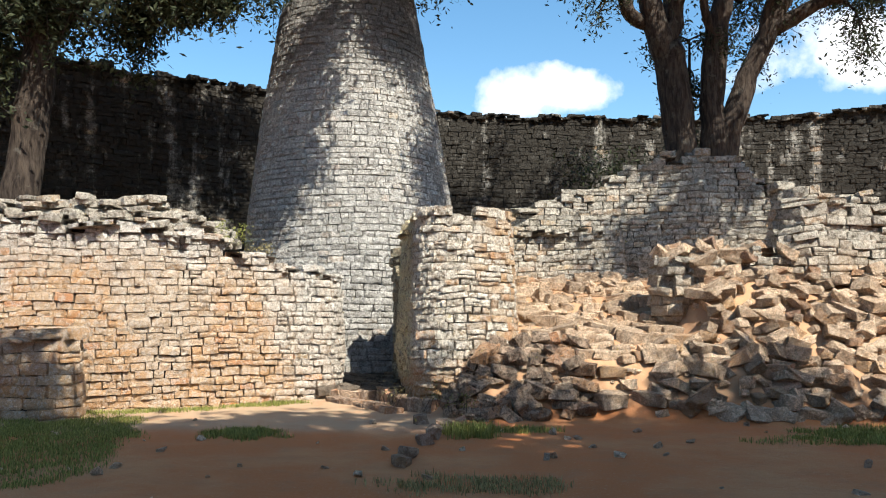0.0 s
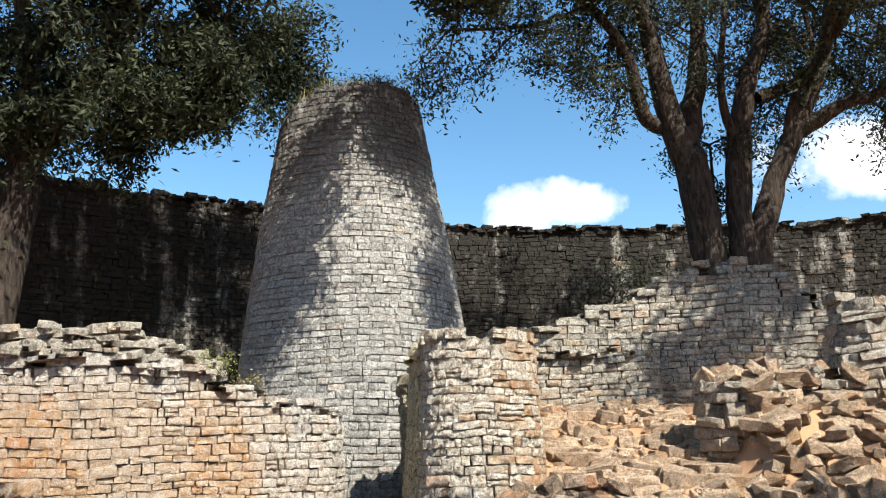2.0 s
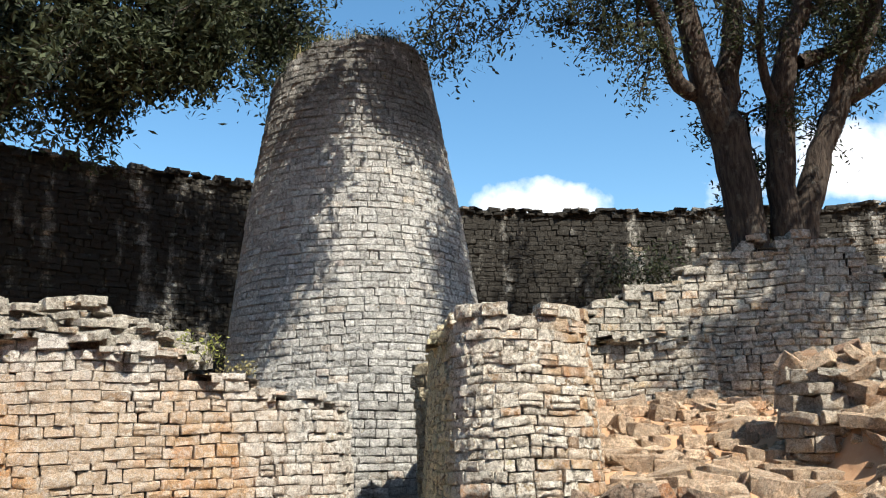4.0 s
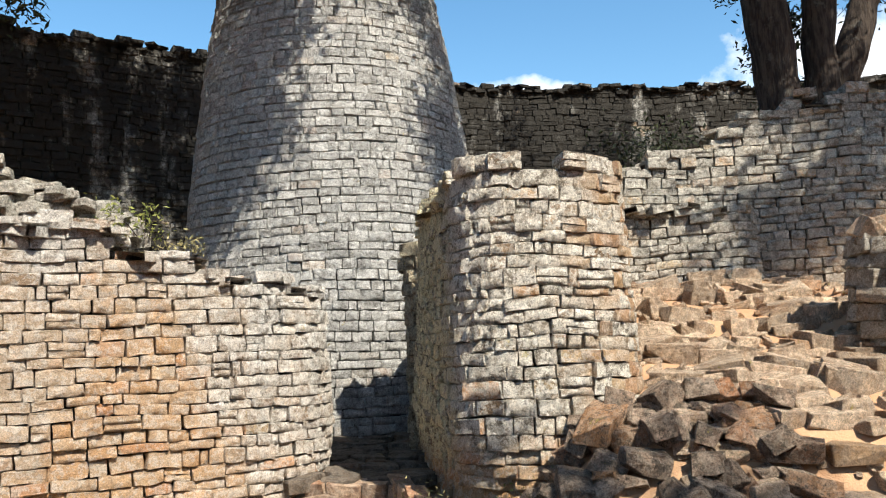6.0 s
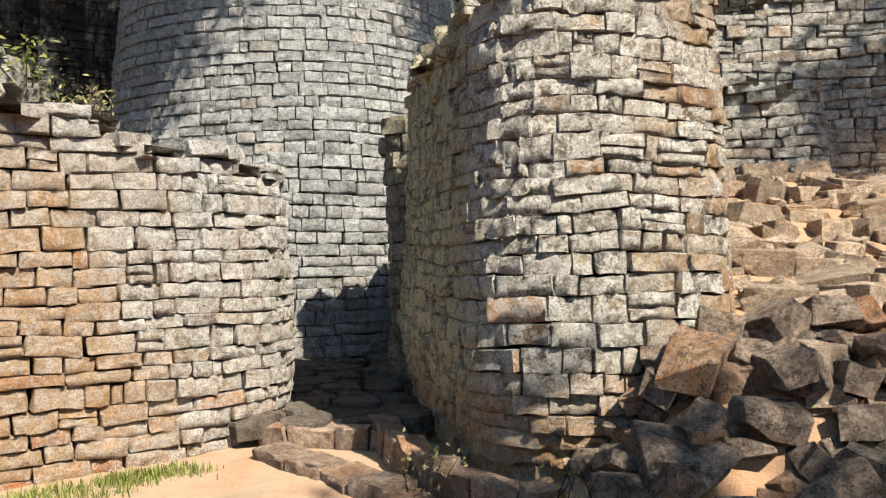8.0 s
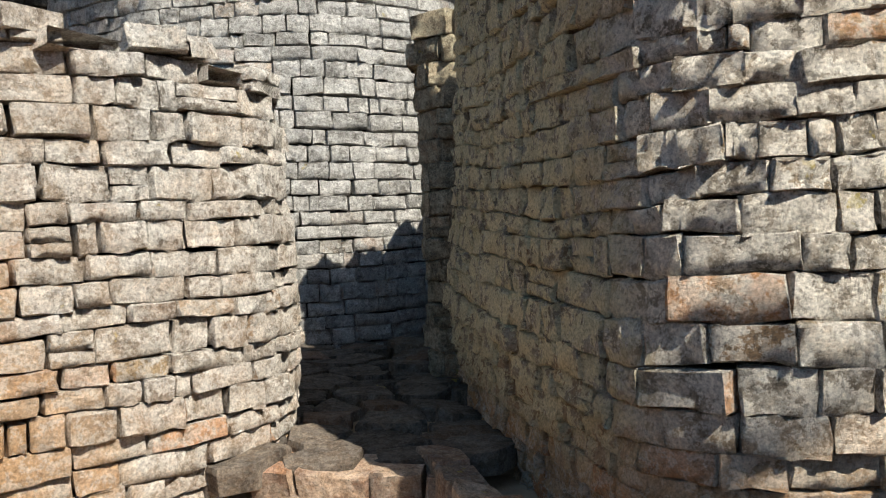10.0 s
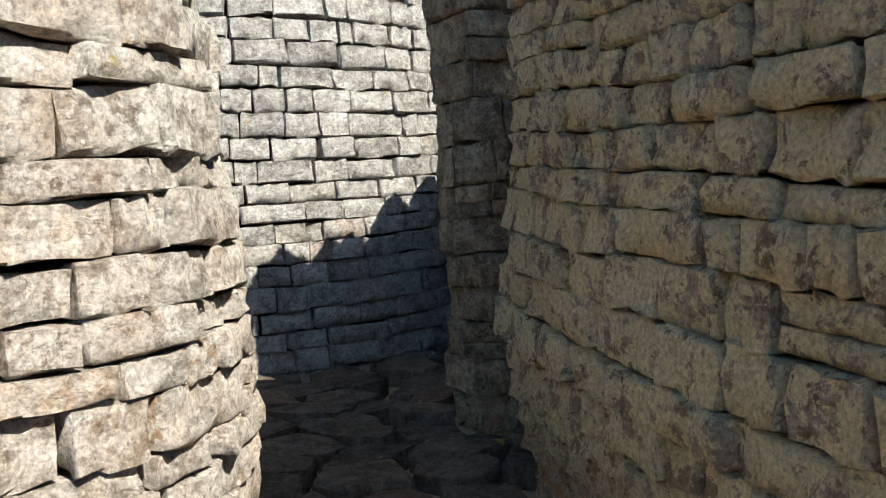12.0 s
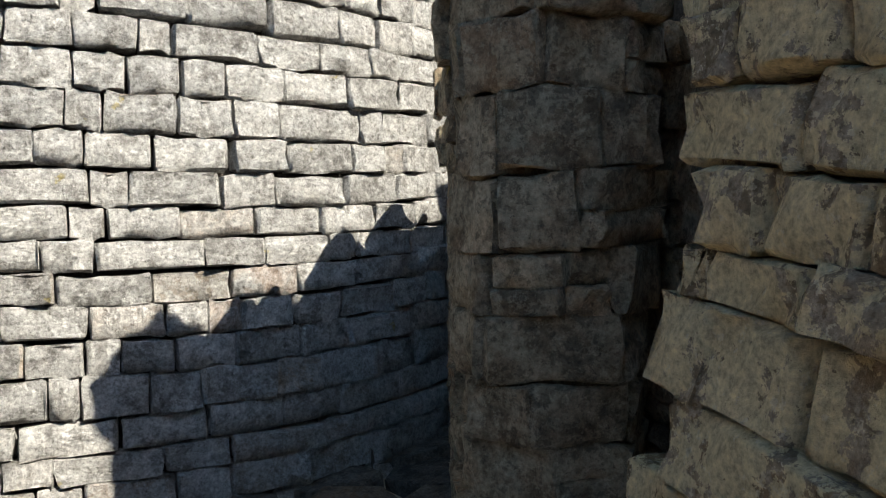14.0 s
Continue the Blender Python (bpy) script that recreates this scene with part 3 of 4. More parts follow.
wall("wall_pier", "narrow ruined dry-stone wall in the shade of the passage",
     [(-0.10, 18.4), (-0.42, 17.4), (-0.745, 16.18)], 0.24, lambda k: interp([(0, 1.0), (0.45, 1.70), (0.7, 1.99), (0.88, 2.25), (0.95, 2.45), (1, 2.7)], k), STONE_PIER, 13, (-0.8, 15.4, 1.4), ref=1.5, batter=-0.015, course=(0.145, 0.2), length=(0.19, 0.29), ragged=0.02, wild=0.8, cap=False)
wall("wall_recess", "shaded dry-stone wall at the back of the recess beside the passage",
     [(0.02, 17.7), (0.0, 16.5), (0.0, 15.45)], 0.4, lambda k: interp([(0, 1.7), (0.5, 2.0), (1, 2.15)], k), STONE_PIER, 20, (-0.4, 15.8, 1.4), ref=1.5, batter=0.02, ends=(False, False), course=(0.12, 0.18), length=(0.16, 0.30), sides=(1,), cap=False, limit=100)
wall("wall_inner_low", "low lit dry-stone wall behind the rubble bank",
     [(0.6, 16.7), (1.2, 16.75), (2.2, 16.75), (3.3, 16.55)], 0.42, lambda k: 3.12, STONE_MID, 14, (2.2, 16.2, 2.6), base=lambda k: 1.2, ref=2.6, course=(0.095, 0.15), length=(0.18, 0.38))
wall("wall_inner_high", "curving inner dry-stone wall rising in steps, dappled by tree shade",
     [(0.8, 17.9), (2.6, 17.9), (4.0, 17.75), (5.2, 17.5), (6.5, 17.35), (7.4, 16.8), (7.9, 15.9)], 0.5,
     lambda k: interp([(0, 3.6), (0.15, 3.85), (0.30, 4.15), (0.42, 4.5), (0.52, 4.85), (0.70, 4.9), (0.76, 4.3), (0.86, 3.6), (1, 2.8)], k), STONE_MID, 15, (4.5, 17.0, 3.4), base=lambda k: 1.2, ref=3.8, course=(0.10, 0.155), length=(0.19, 0.40))
wall("wall_east_ruin", "broken end of a ruined dry-stone wall above the rubble",
     [(14.0, 13.7), (10.0, 13.8), (7.4, 13.8), (6.15, 13.7)], 0.55,
     lambda k: interp([(0, 3.0), (0.84, 3.05), (0.87, 3.5), (1, 3.55)], k), STONE_MID, 16, (6, 13, 2.6), base=lambda k: 1.2, ref=2.8, wild=2.2, ragged=0.2)
wall("wall_core_stub", "collapsed wall core with a dark hollow at its end",
     [(6.0, 13.7), (5.0, 13.8), (4.0, 13.75)], 0.42, lambda k: interp([(0, 2.62), (0.7, 2.5), (1, 2.42)], k), STONE_MID, 17, (4.2, 13.5, 2.3), base=lambda k: 1.0, ref=2.4, wild=2.5, ragged=0.15, skip=0.1, foot=0.34, batter=0.12)
wall("wall_stub_west", "low broken dry-stone stub at the grass edge",
     [(-10.0, 12.0), (-7.0, 12.0), (-5.75, 12.0)], 0.40, lambda k: 1.1, STONE_LEFT, 18, (-5.5, 11.6, 0.6), ref=0.8, batter=0.05)
wall("wall_outer", "great curved outer dry-stone wall, dark with lichen",
     [(0.5, -24), (-14, -22), (-24, -12), (-26, 2), (-21.0, 13.0), (-15.5, 19.5), (-11.2, 23.2), (-5.6, 27.0), (0.0, 29.3), (5.0, 30.0), (10.0, 29.8), (15.5, 28.3), (21, 24), (27, 15), (27, 0), (24, -12), (14, -22), (-0.5, -24)], 1.0,
     lambda k: interp([(0, 8.6), (0.35, 8.75), (0.5, 8.6), (0.62, 8.45), (1, 8.6)], k), STONE_OUTER, 19, (0, 26, 6), ref=5.0, batter=0.05, course=(0.125, 0.185), length=(0.24, 0.48), ends=(False, False), sides=(1,), wild=1.3)


def tower_top(a):
    """Height of the broken rim, by bearing: lowest in steps on its west side."""
    west = abs((a - math.pi + math.pi) % (2 * math.pi) - math.pi)
    return 9.66 - 0.62 * interp([(0, 1), (0.7, 0.85), (0.9, 0.5), (1.15, 0.4), (1.35, 0.1), (1.6, 0)], west) + 0.05 * math.sin(5 * a)


def tower():
    rng = np.random.default_rng(31)
    prof = [(0, 3.0), (2.2, 2.74), (4.0, 2.56), (6.0, 2.28), (9.0, 1.76), (10, 1.6)]

    def centre(z):
        return Vector((-2.28 - 0.02 * max(z - 2, 0), 20.42, 0))

    V, F = [], []
    zs = np.linspace(-0.3, 8.85, 24)
    for z in zs:
        for a in np.linspace(0, 2 * math.pi, 49)[:-1]:
            r = interp(prof, z) - 0.10
            V.append(centre(z) + Vector((math.cos(a) * r, math.sin(a) * r, z)))
    for j in range(len(zs) - 1):
        for i in range(48):
            F.append((j * 48 + i, j * 48 + (i + 1) % 48, (j + 1) * 48 + (i + 1) % 48, (j + 1) * 48 + i))
    F.append(tuple((len(zs) - 1) * 48 + i for i in range(48)))
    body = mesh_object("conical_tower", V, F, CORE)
    tagged(body, "tall conical dry-stone granite tower with a broken grassy top", "tower", kind="structure")
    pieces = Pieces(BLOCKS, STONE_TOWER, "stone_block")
    z = -0.1
    while z < 10:
        h = rng.uniform(0.115, 0.168)
        r = interp(prof, z + h / 2)
        slope = (interp(prof, z + h) - interp(prof, z)) / h
        a, a0 = 0.0, rng.uniform(0, 1)
        while a < 2 * math.pi:
            w = rng.uniform(0.17, 0.36) * rng.choice((0.6, 1.0, 1.2), p=(0.14, 0.7, 0.16))
            am = a0 + a + w / r / 2
            a += w / r
            if z + h * 0.6 > tower_top(am):
                continue
            n = Vector((math.cos(am), math.sin(am), 0))
            up = (Vector((0, 0, 1)) + n * slope).normalized()
            tan = Vector((-n.y, n.x, 0))
            out = tan.cross(up).normalized()
            c = centre(z) + n * r + Vector((0, 0, z + h / 2 + 0.06 * noise.noise(Vector((am * r * 0.5, z * 0.4, 2.2))) + 0.012 * noise.noise(Vector((am * r * 1.3, z * 5, 6.2))))) - out * (0.15 - rng.normal(0, .006))
            joint = 0.006 + (rng.uniform(0.008, 0.022) if rng.random() < 0.2 else 0)
            m = rot_axes(tan, up, out) @ Euler((rng.normal(0, .01), rng.normal(0, .012), rng.normal(0, .016))).to_matrix() @ Matrix.Diagonal((w - joint, 0.3, h * rng.uniform(0.97, 1.025) - 0.004))
            pieces.add(Matrix.Translation(c) @ m.to_4x4(), int(rng.integers(len(BLOCKS))))
        z += h
    pieces.build(body, (-2.0, 17.6, 1.6), 300)
    return body


tower()


# ---- rubble, kerbs and flagstones ----
def rubble(name, label, spots, seed, mat, near, sizes, flat, limit=300, category="rubble", lift=0.3, spread=25, loose="", shapes=CHUNKS, turn=180):
    """A heap of broken stones: spots gives (x, y, z) of the ground under each stone."""
    rng = np.random.default_rng(seed)
    heap = new(name)
    tagged(heap, label, category)
    pieces = Pieces(shapes, mat, "stone", smooth=False)
    for x, y, z in spots(rng):
        a = rng.uniform(*sizes)
        sz = (a * rng.uniform(0.9, 1.5), a * rng.uniform(0.7, 1.1), a * rng.uniform(*flat))
        pieces.add(pose(x, y, z + sz[2] * lift, rng.normal(0, spread), rng.normal(0, spread), rng.uniform(-turn, turn)) @ Matrix.Diagonal((*sz, 1)), int(rng.integers(len(shapes))))
    if loose:
        # stones that could each be picked up: things of their own
        meshes = pool(shapes, loose, mat, False)
        for m, k in pieces.items:
            ob = new(loose, meshes[k])
            ob.matrix_basis = m
            tagged(ob, label, category, group=name)
        bpy.data.objects.remove(heap)
        return None
    pieces.build(heap, near, limit, "far_rubble")
    return heap


def scatter(n, x0, x1, y0, y1, keep=lambda x, y: True, up=0.0, apart=0.2):
    """Spots on the ground no nearer to one another than apart, with a second layer raised by up."""
    def spots(rng):
        for layer in range(2 if up else 1):
            done = []
            for _ in range(n * 14):
                x, y = rng.uniform(x0, x1), rng.uniform(y0, y1)
                if not keep(x, y) or any((x - a) ** 2 + (y - b) ** 2 < apart * apart for a, b in done):
                    continue
                done.append((x, y))
                if layer == 0 or rng.random() < 0.5:
                    yield x, y, ground_z(x, y) + layer * up
                if len(done) >= n:
                    break
    return spots


def in_bank(x, y):
    """On the stair of stones, clear of the walls."""
    return ramp_height(x, y) > 0.12 and not (x < 1.25 and y > 12.6)


def bank_steps(rng):
    """Rough rows of stones that climb the bank like a worn stair."""
    y = 11.85
    while y < 16.2:
        x = 1.0 + rng.uniform(0, 0.4)
        while x < 4.0:
            px, py = x + rng.normal(0, 0.05), y + rng.normal(0, 0.07) + 0.1 * noise.noise(Vector((x * 0.9, y, 4)))
            if in_bank(px, py) and px < interp([(12.1, 3.0), (12.6, 3.85)], py) + 0.1 and rng.random() < 0.82:
                yield px, py, ground_z(px, py)
            x += rng.uniform(0.22, 0.46)
        y += rng.uniform(0.17, 0.27)


MIXED = CHUNKS + SLABS[:8]
rubble("fallen stone heap", "dark angular granite block fallen at the wall end",
       scatter(170, 0.12, 2.1, 11.45, 12.6, lambda x, y: ramp_height(x, y) > 0.01 and y < 12.75 - 0.12 * x, up=0.13, apart=0.155), 41, STONE_HEAP, (0.6, 12, 0.5), (0.14, 0.28), (0.45, 0.85), spread=22, loose="fallen_block", category="stone block")
rubble("fallen_stone_bank", "bank of broken granite stones set like worn steps in tan earth",
       bank_steps, 42, STONE_RUBBLE, (1.8, 13.0, 1.0), (0.2, 0.40), (0.45, 0.7), lift=0.12, spread=7, shapes=CHUNKS + SLABS[:6], turn=28)
rubble("bank_gravel", "small broken stones strewn over the earth bank",
       scatter(420, 1.0, 4.2, 11.8, 16.2, in_bank, apart=0.05), 48, STONE_RUBBLE, (1.8, 13.0, 1.0), (0.05, 0.13), (0.4, 0.8), lift=0.2, spread=20)
rubble("tumbled_stone_slope", "steep slope of tumbled angular granite blocks below the ruin",
       scatter(760, 3.1, 9.5, 10.7, 13.4, lambda x, y: ramp_height(x, y) > 0.05 and x > interp([(12.1, 3.1), (12.6, 4.15)], y), up=0.12, apart=0.17), 43, STONE_RUBBLE, (4.0, 12, 1.5), (0.15, 0.36), (0.4, 0.7), lift=0.16, spread=17, shapes=MIXED)
rubble("boundary stones", "reddish stone half buried in the trodden earth",
       lambda rng: ((x, y, 0.02) for x, y in ((-0.42, 8.3), (-0.36, 8.7), (-0.22, 9.6), (-0.12, 9.95), (-0.1, 10.3), (0.0, 10.7), (0.08, 11.0), (0.25, 11.15), (-0.3, 11.3))), 47, STONE_KERB, (0, 10, 0), (0.10, 0.22), (0.5, 0.9), lift=0.25, spread=10, loose="half_buried_stone", category="stone")


def wall_top(rng):
    """Layers of thin tumbled slabs along the top of the stained wall."""
    for _ in range(330):
        x = rng.uniform(-9.5, -3.75)
        y = interp([(-9, 13.2), (-6.5, 13.4), (-5.0, 13.55), (-3.9, 13.95)], x) + rng.uniform(-0.55, 0.45)
        top = interp([(-9, 3.38), (-5.6, 3.38), (-4.9, 3.42), (-4.1, 3.1), (-3.75, 2.85)], x)
        low = interp([(-9, 2.95), (-5, 2.98), (-3.75, 2.72)], x)
        yield x, y, rng.uniform(low, top)


rubble("tumbled_wall_slabs", "thin grey slabs tumbled along the wall top", wall_top, 46, STONE_MID, (-4, 13.3, 3), (0.24, 0.42), (0.18, 0.34), lift=0, spread=6, shapes=SLABS)
rubble("ruin_top_stones", "loose stones on the broken wall core",
       lambda rng: ((rng.uniform(3.7, 6.1), rng.uniform(13.3, 14.1), 2.45 + rng.uniform(-.1, .12)) for _ in range(40)), 44, STONE_RUBBLE, (4, 13.5, 2.5), (0.18, 0.38), (0.4, 0.7))
rubble("scattered_stones", "small loose stones scattered on the red earth",
       lambda rng: ((x, y, ground_z(x, y)) for x, y in ((rng.uniform(-5, 7), rng.uniform(5.5, 11.6)) for _ in range(70))), 45, STONE_RUBBLE, (0, 8, 0), (0.03, 0.10), (0.4, 0.7), category="stones")


def kerb(name, label, line, seed, mat, height, width, top):
    """A row of rough blocks along a line."""
    rng = np.random.default_rng(seed)
    body = new(name)
    tagged(body, label, "stone kerb")
    pts = smooth_line(line, 0.05)
    pieces = Pieces(BLOCKS, mat, "kerb_stone")
    i = 0
    while i < len(pts) - 3:
        w = rng.uniform(0.22, 0.42)
        j = min(i + max(2, int(w / 0.05)), len(pts) - 1)
        a, b = pts[i], pts[j]
        t = (b - a).normalized()
        n = Vector((t.y, -t.x, 0))
        c = (a + b) / 2 + Vector((0, 0, top - height / 2 + rng.uniform(-.02, .02)))
        m = rot_axes(t, Vector((0, 0, 1)), n) @ Euler((rng.normal(0, .06), rng.normal(0, .04), rng.normal(0, .08))).to_matrix() @ Matrix.Diagonal(((b - a).length, width, height))
        pieces.add(Matrix.Translation(c) @ m.to_4x4(), int(rng.integers(len(BLOCKS))))
        i = j
    pieces.build(body, NEAR, 300)
    return body


kerb("front_kerb", "row of worn low kerb stones before the passage", [(-1.92, 14.1), (-1.6, 13.75), (-1.25, 13.35), (-0.95, 12.9), (-0.72, 12.4)], 51, STONE_KERB, 0.16, 0.30, 0.085)
kerb("inner_kerb", "broken red kerb stones at the foot of the wall end", [(-1.08, 14.45), (-0.98, 13.9), (-0.78, 13.25), (-0.5, 12.75), (-0.1, 12.42)], 52, STONE_KERB, 0.30, 0.20, 0.22)
kerb("passage_step", "shaded stone step at the mouth of the passage", [(-1.98, 14.5), (-1.6, 14.38), (-1.25, 14.28), (-0.95, 14.22)], 53, STONE_KERB, 0.26, 0.3, 0.17)


def flagstones():
    rng = np.random.default_rng(61)
    bed = [(-2.6, 14.6, 0.10), (-0.4, 14.5, 0.10), (-0.4, 18.2, 0.14), (-3.6, 18.2, 0.14)]
    low = [(x, y, -0.3) for x, y, _ in bed]
    floor = tagged(mesh_object("floor_passage", bed + low, [(0, 1, 2, 3), (0, 4, 5, 1), (1, 5, 6, 2), (2, 6, 7, 3), (3, 7, 4, 0)], EARTH), "raised passage floor of uneven shaded flagstones", "floor", kind="structure")
    pieces = Pieces(SLABS, STONE_FLAG_SHADED, "flagstone", smooth=False)
    y = 14.3
    while y < 18.2:
        d = rng.uniform(0.2, 0.34)
        x = -2.5 - (y - 14.3) * 0.25 + rng.uniform(0, 0.3)
        while x < -0.5:
            w = rng.uniform(0.24, 0.5)
            z = 0.13 + 0.014 * (y - 14.3) + rng.uniform(-.02, .045)
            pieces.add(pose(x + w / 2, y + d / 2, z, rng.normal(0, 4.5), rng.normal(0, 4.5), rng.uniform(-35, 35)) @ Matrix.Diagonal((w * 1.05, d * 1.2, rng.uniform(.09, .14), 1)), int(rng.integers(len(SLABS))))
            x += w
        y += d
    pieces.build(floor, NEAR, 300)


flagstones()


# ---- trees ----
class Wood:
    """Collects tapered limbs into one mesh and leaves into another."""

    def __init__(self, seed):
        self.rng = np.random.default_rng(seed)
        self.V, self.F, self.LV, self.LF, self.limbs = [], [], [], [], []

    def tube(self, pts, radii, sides=8):
        base = len(self.V)
        n = len(pts)
        for i, (p, r) in enumerate(zip(pts, radii)):
            t = (pts[min(i + 1, n - 1)] - pts[max(i - 1, 0)]).normalized()
            a = t.orthogonal().normalized() if i == 0 else (prev - t * prev.dot(t)).normalized()
            prev = a
            b = t.cross(a)
            for k in range(sides):
                an = 2 * math.pi * k / sides
                lump = 1 + (0.16 * noise.noise(Vector((math.cos(an) * 1.5, math.sin(an) * 1.5, i * 0.35 + base))) if sides > 5 else 0)
                self.V.append(p + (a * math.cos(an) + b * math.sin(an)) * r * lump)
        for i in range(n - 1):
            for k in range(sides):
                q = (k + 1) % sides
                self.F.append((base + i * sides + k, base + i * sides + q, base + (i + 1) * sides + q, base + (i + 1) * sides + k))
        self.F.append(tuple(base + (n - 1) * sides + k for k in range(sides)))

    def limb(self, pts, r0, r1, sides=10):
        """A thick limb through the points, smoothed."""
        P = [Vector(p) for p in pts]
        Q = [2 * P[0] - P[1]] + P + [2 * P[-1] - P[-2]]
        out = []
        for i in range(1, len(Q) - 2):
            for k in range(5):
                t = k / 5
                out.append(0.5 * ((2 * Q[i]) + (Q[i + 1] - Q[i - 1]) * t + (2 * Q[i - 1] - 5 * Q[i] + 4 * Q[i + 1] - Q[i + 2]) * t * t + (3 * Q[i] - Q[i - 1] - 3 * Q[i + 1] + Q[i + 2]) * t ** 3))
        out.append(P[-1])
        out = [p + Vector(self.rng.normal(0, r0 * 0.06, 3)) for p in out]
        twigs, self.V, self.F = (self.V, self.F), [], []
        self.tube(out, np.linspace(r0, r1, len(out)), sides)
        self.limbs.append((self.V, self.F))
        self.V, self.F = twigs
        return out

    def leaves(self, at, spread, count, size):
        rng = self.rng
        for _ in range(count):
            c = at + Vector(rng.normal(0, spread, 3))
            n = Vector(rng.normal(size=3) + np.array((0, 0, 0.5))).normalized()
            a = n.orthogonal().normalized()
            b = n.cross(a)
            an = rng.uniform(0, 6.28)
            u = a * math.cos(an) + b * math.sin(an)
            v = n.cross(u)
            s = size * rng.uniform(0.6, 1.3)
            k = len(self.LV)
            self.LV += [c - u * s, c - v * s * 0.36 + n * s * 0.08, c + u * s, c + v * s * 0.36 + n * s * 0.08]
            self.LF.append((k, k + 1, k + 2, k + 3))

    def grow(self, p, d, length, r, level, leaf, droop=0.10):
        """A branch that wanders, droops and forks, with leaves on the last level."""
        rng = self.rng
        n = 6 if level > 0 else 4
        pts, q = [p], p
        for i in range(n):
            d = (d + Vector(rng.normal(0, 0.22, 3)) + Vector((0, 0, -droop))).normalized()
            q = q + d * (length / n)
            pts.append(q)
        self.tube(pts, np.linspace(r, r * 0.35, len(pts)), 5 if level > 0 else 3)
        if level == 0:
            for w in pts[1:]:
                self.leaves(w, leaf[1], leaf[0], leaf[2])
            return
        for w in pts[2:]:
            for _ in range(3 if level == 1 else 2):
                e = (d + Vector(rng.normal(0, 0.8, 3))).normalized()
                self.grow(w, e, length * rng.uniform(0.42, 0.62), r * 0.45, level - 1, leaf, droop)

    def build(self, name, label, category="tree"):
        top = new(name)
        tagged(top, label, category)
        for i, (v, f) in enumerate(self.limbs):
            mesh_object("limb" if i else "trunk", v, f, BARK, top, smooth=True)
        mesh_object("twig", self.V, self.F, BARK, top, smooth=True)["kind"] = "stuff"
        if self.LV:
            mesh_object("crown", self.LV, self.LF, LEAF, top, "small dark green leaves")["kind"] = "stuff"
        return top


def sprout(w, pts, count, length, r, leaf, level=1, lift=0.3, aim=None, droop=0.10):
    """Branches off along a limb."""
    for _ in range(count):
        p = pts[int(w.rng.integers(len(pts) // 3, len(pts)))]
        d = Vector(w.rng.normal(0, 0.7, 3)) + Vector((0, 0, lift)) + (Vector(aim) if aim else Vector((0, 0, 0)))
        w.grow(p, d.normalized(), length * w.rng.uniform(0.7, 1.2), r, level, leaf, droop)


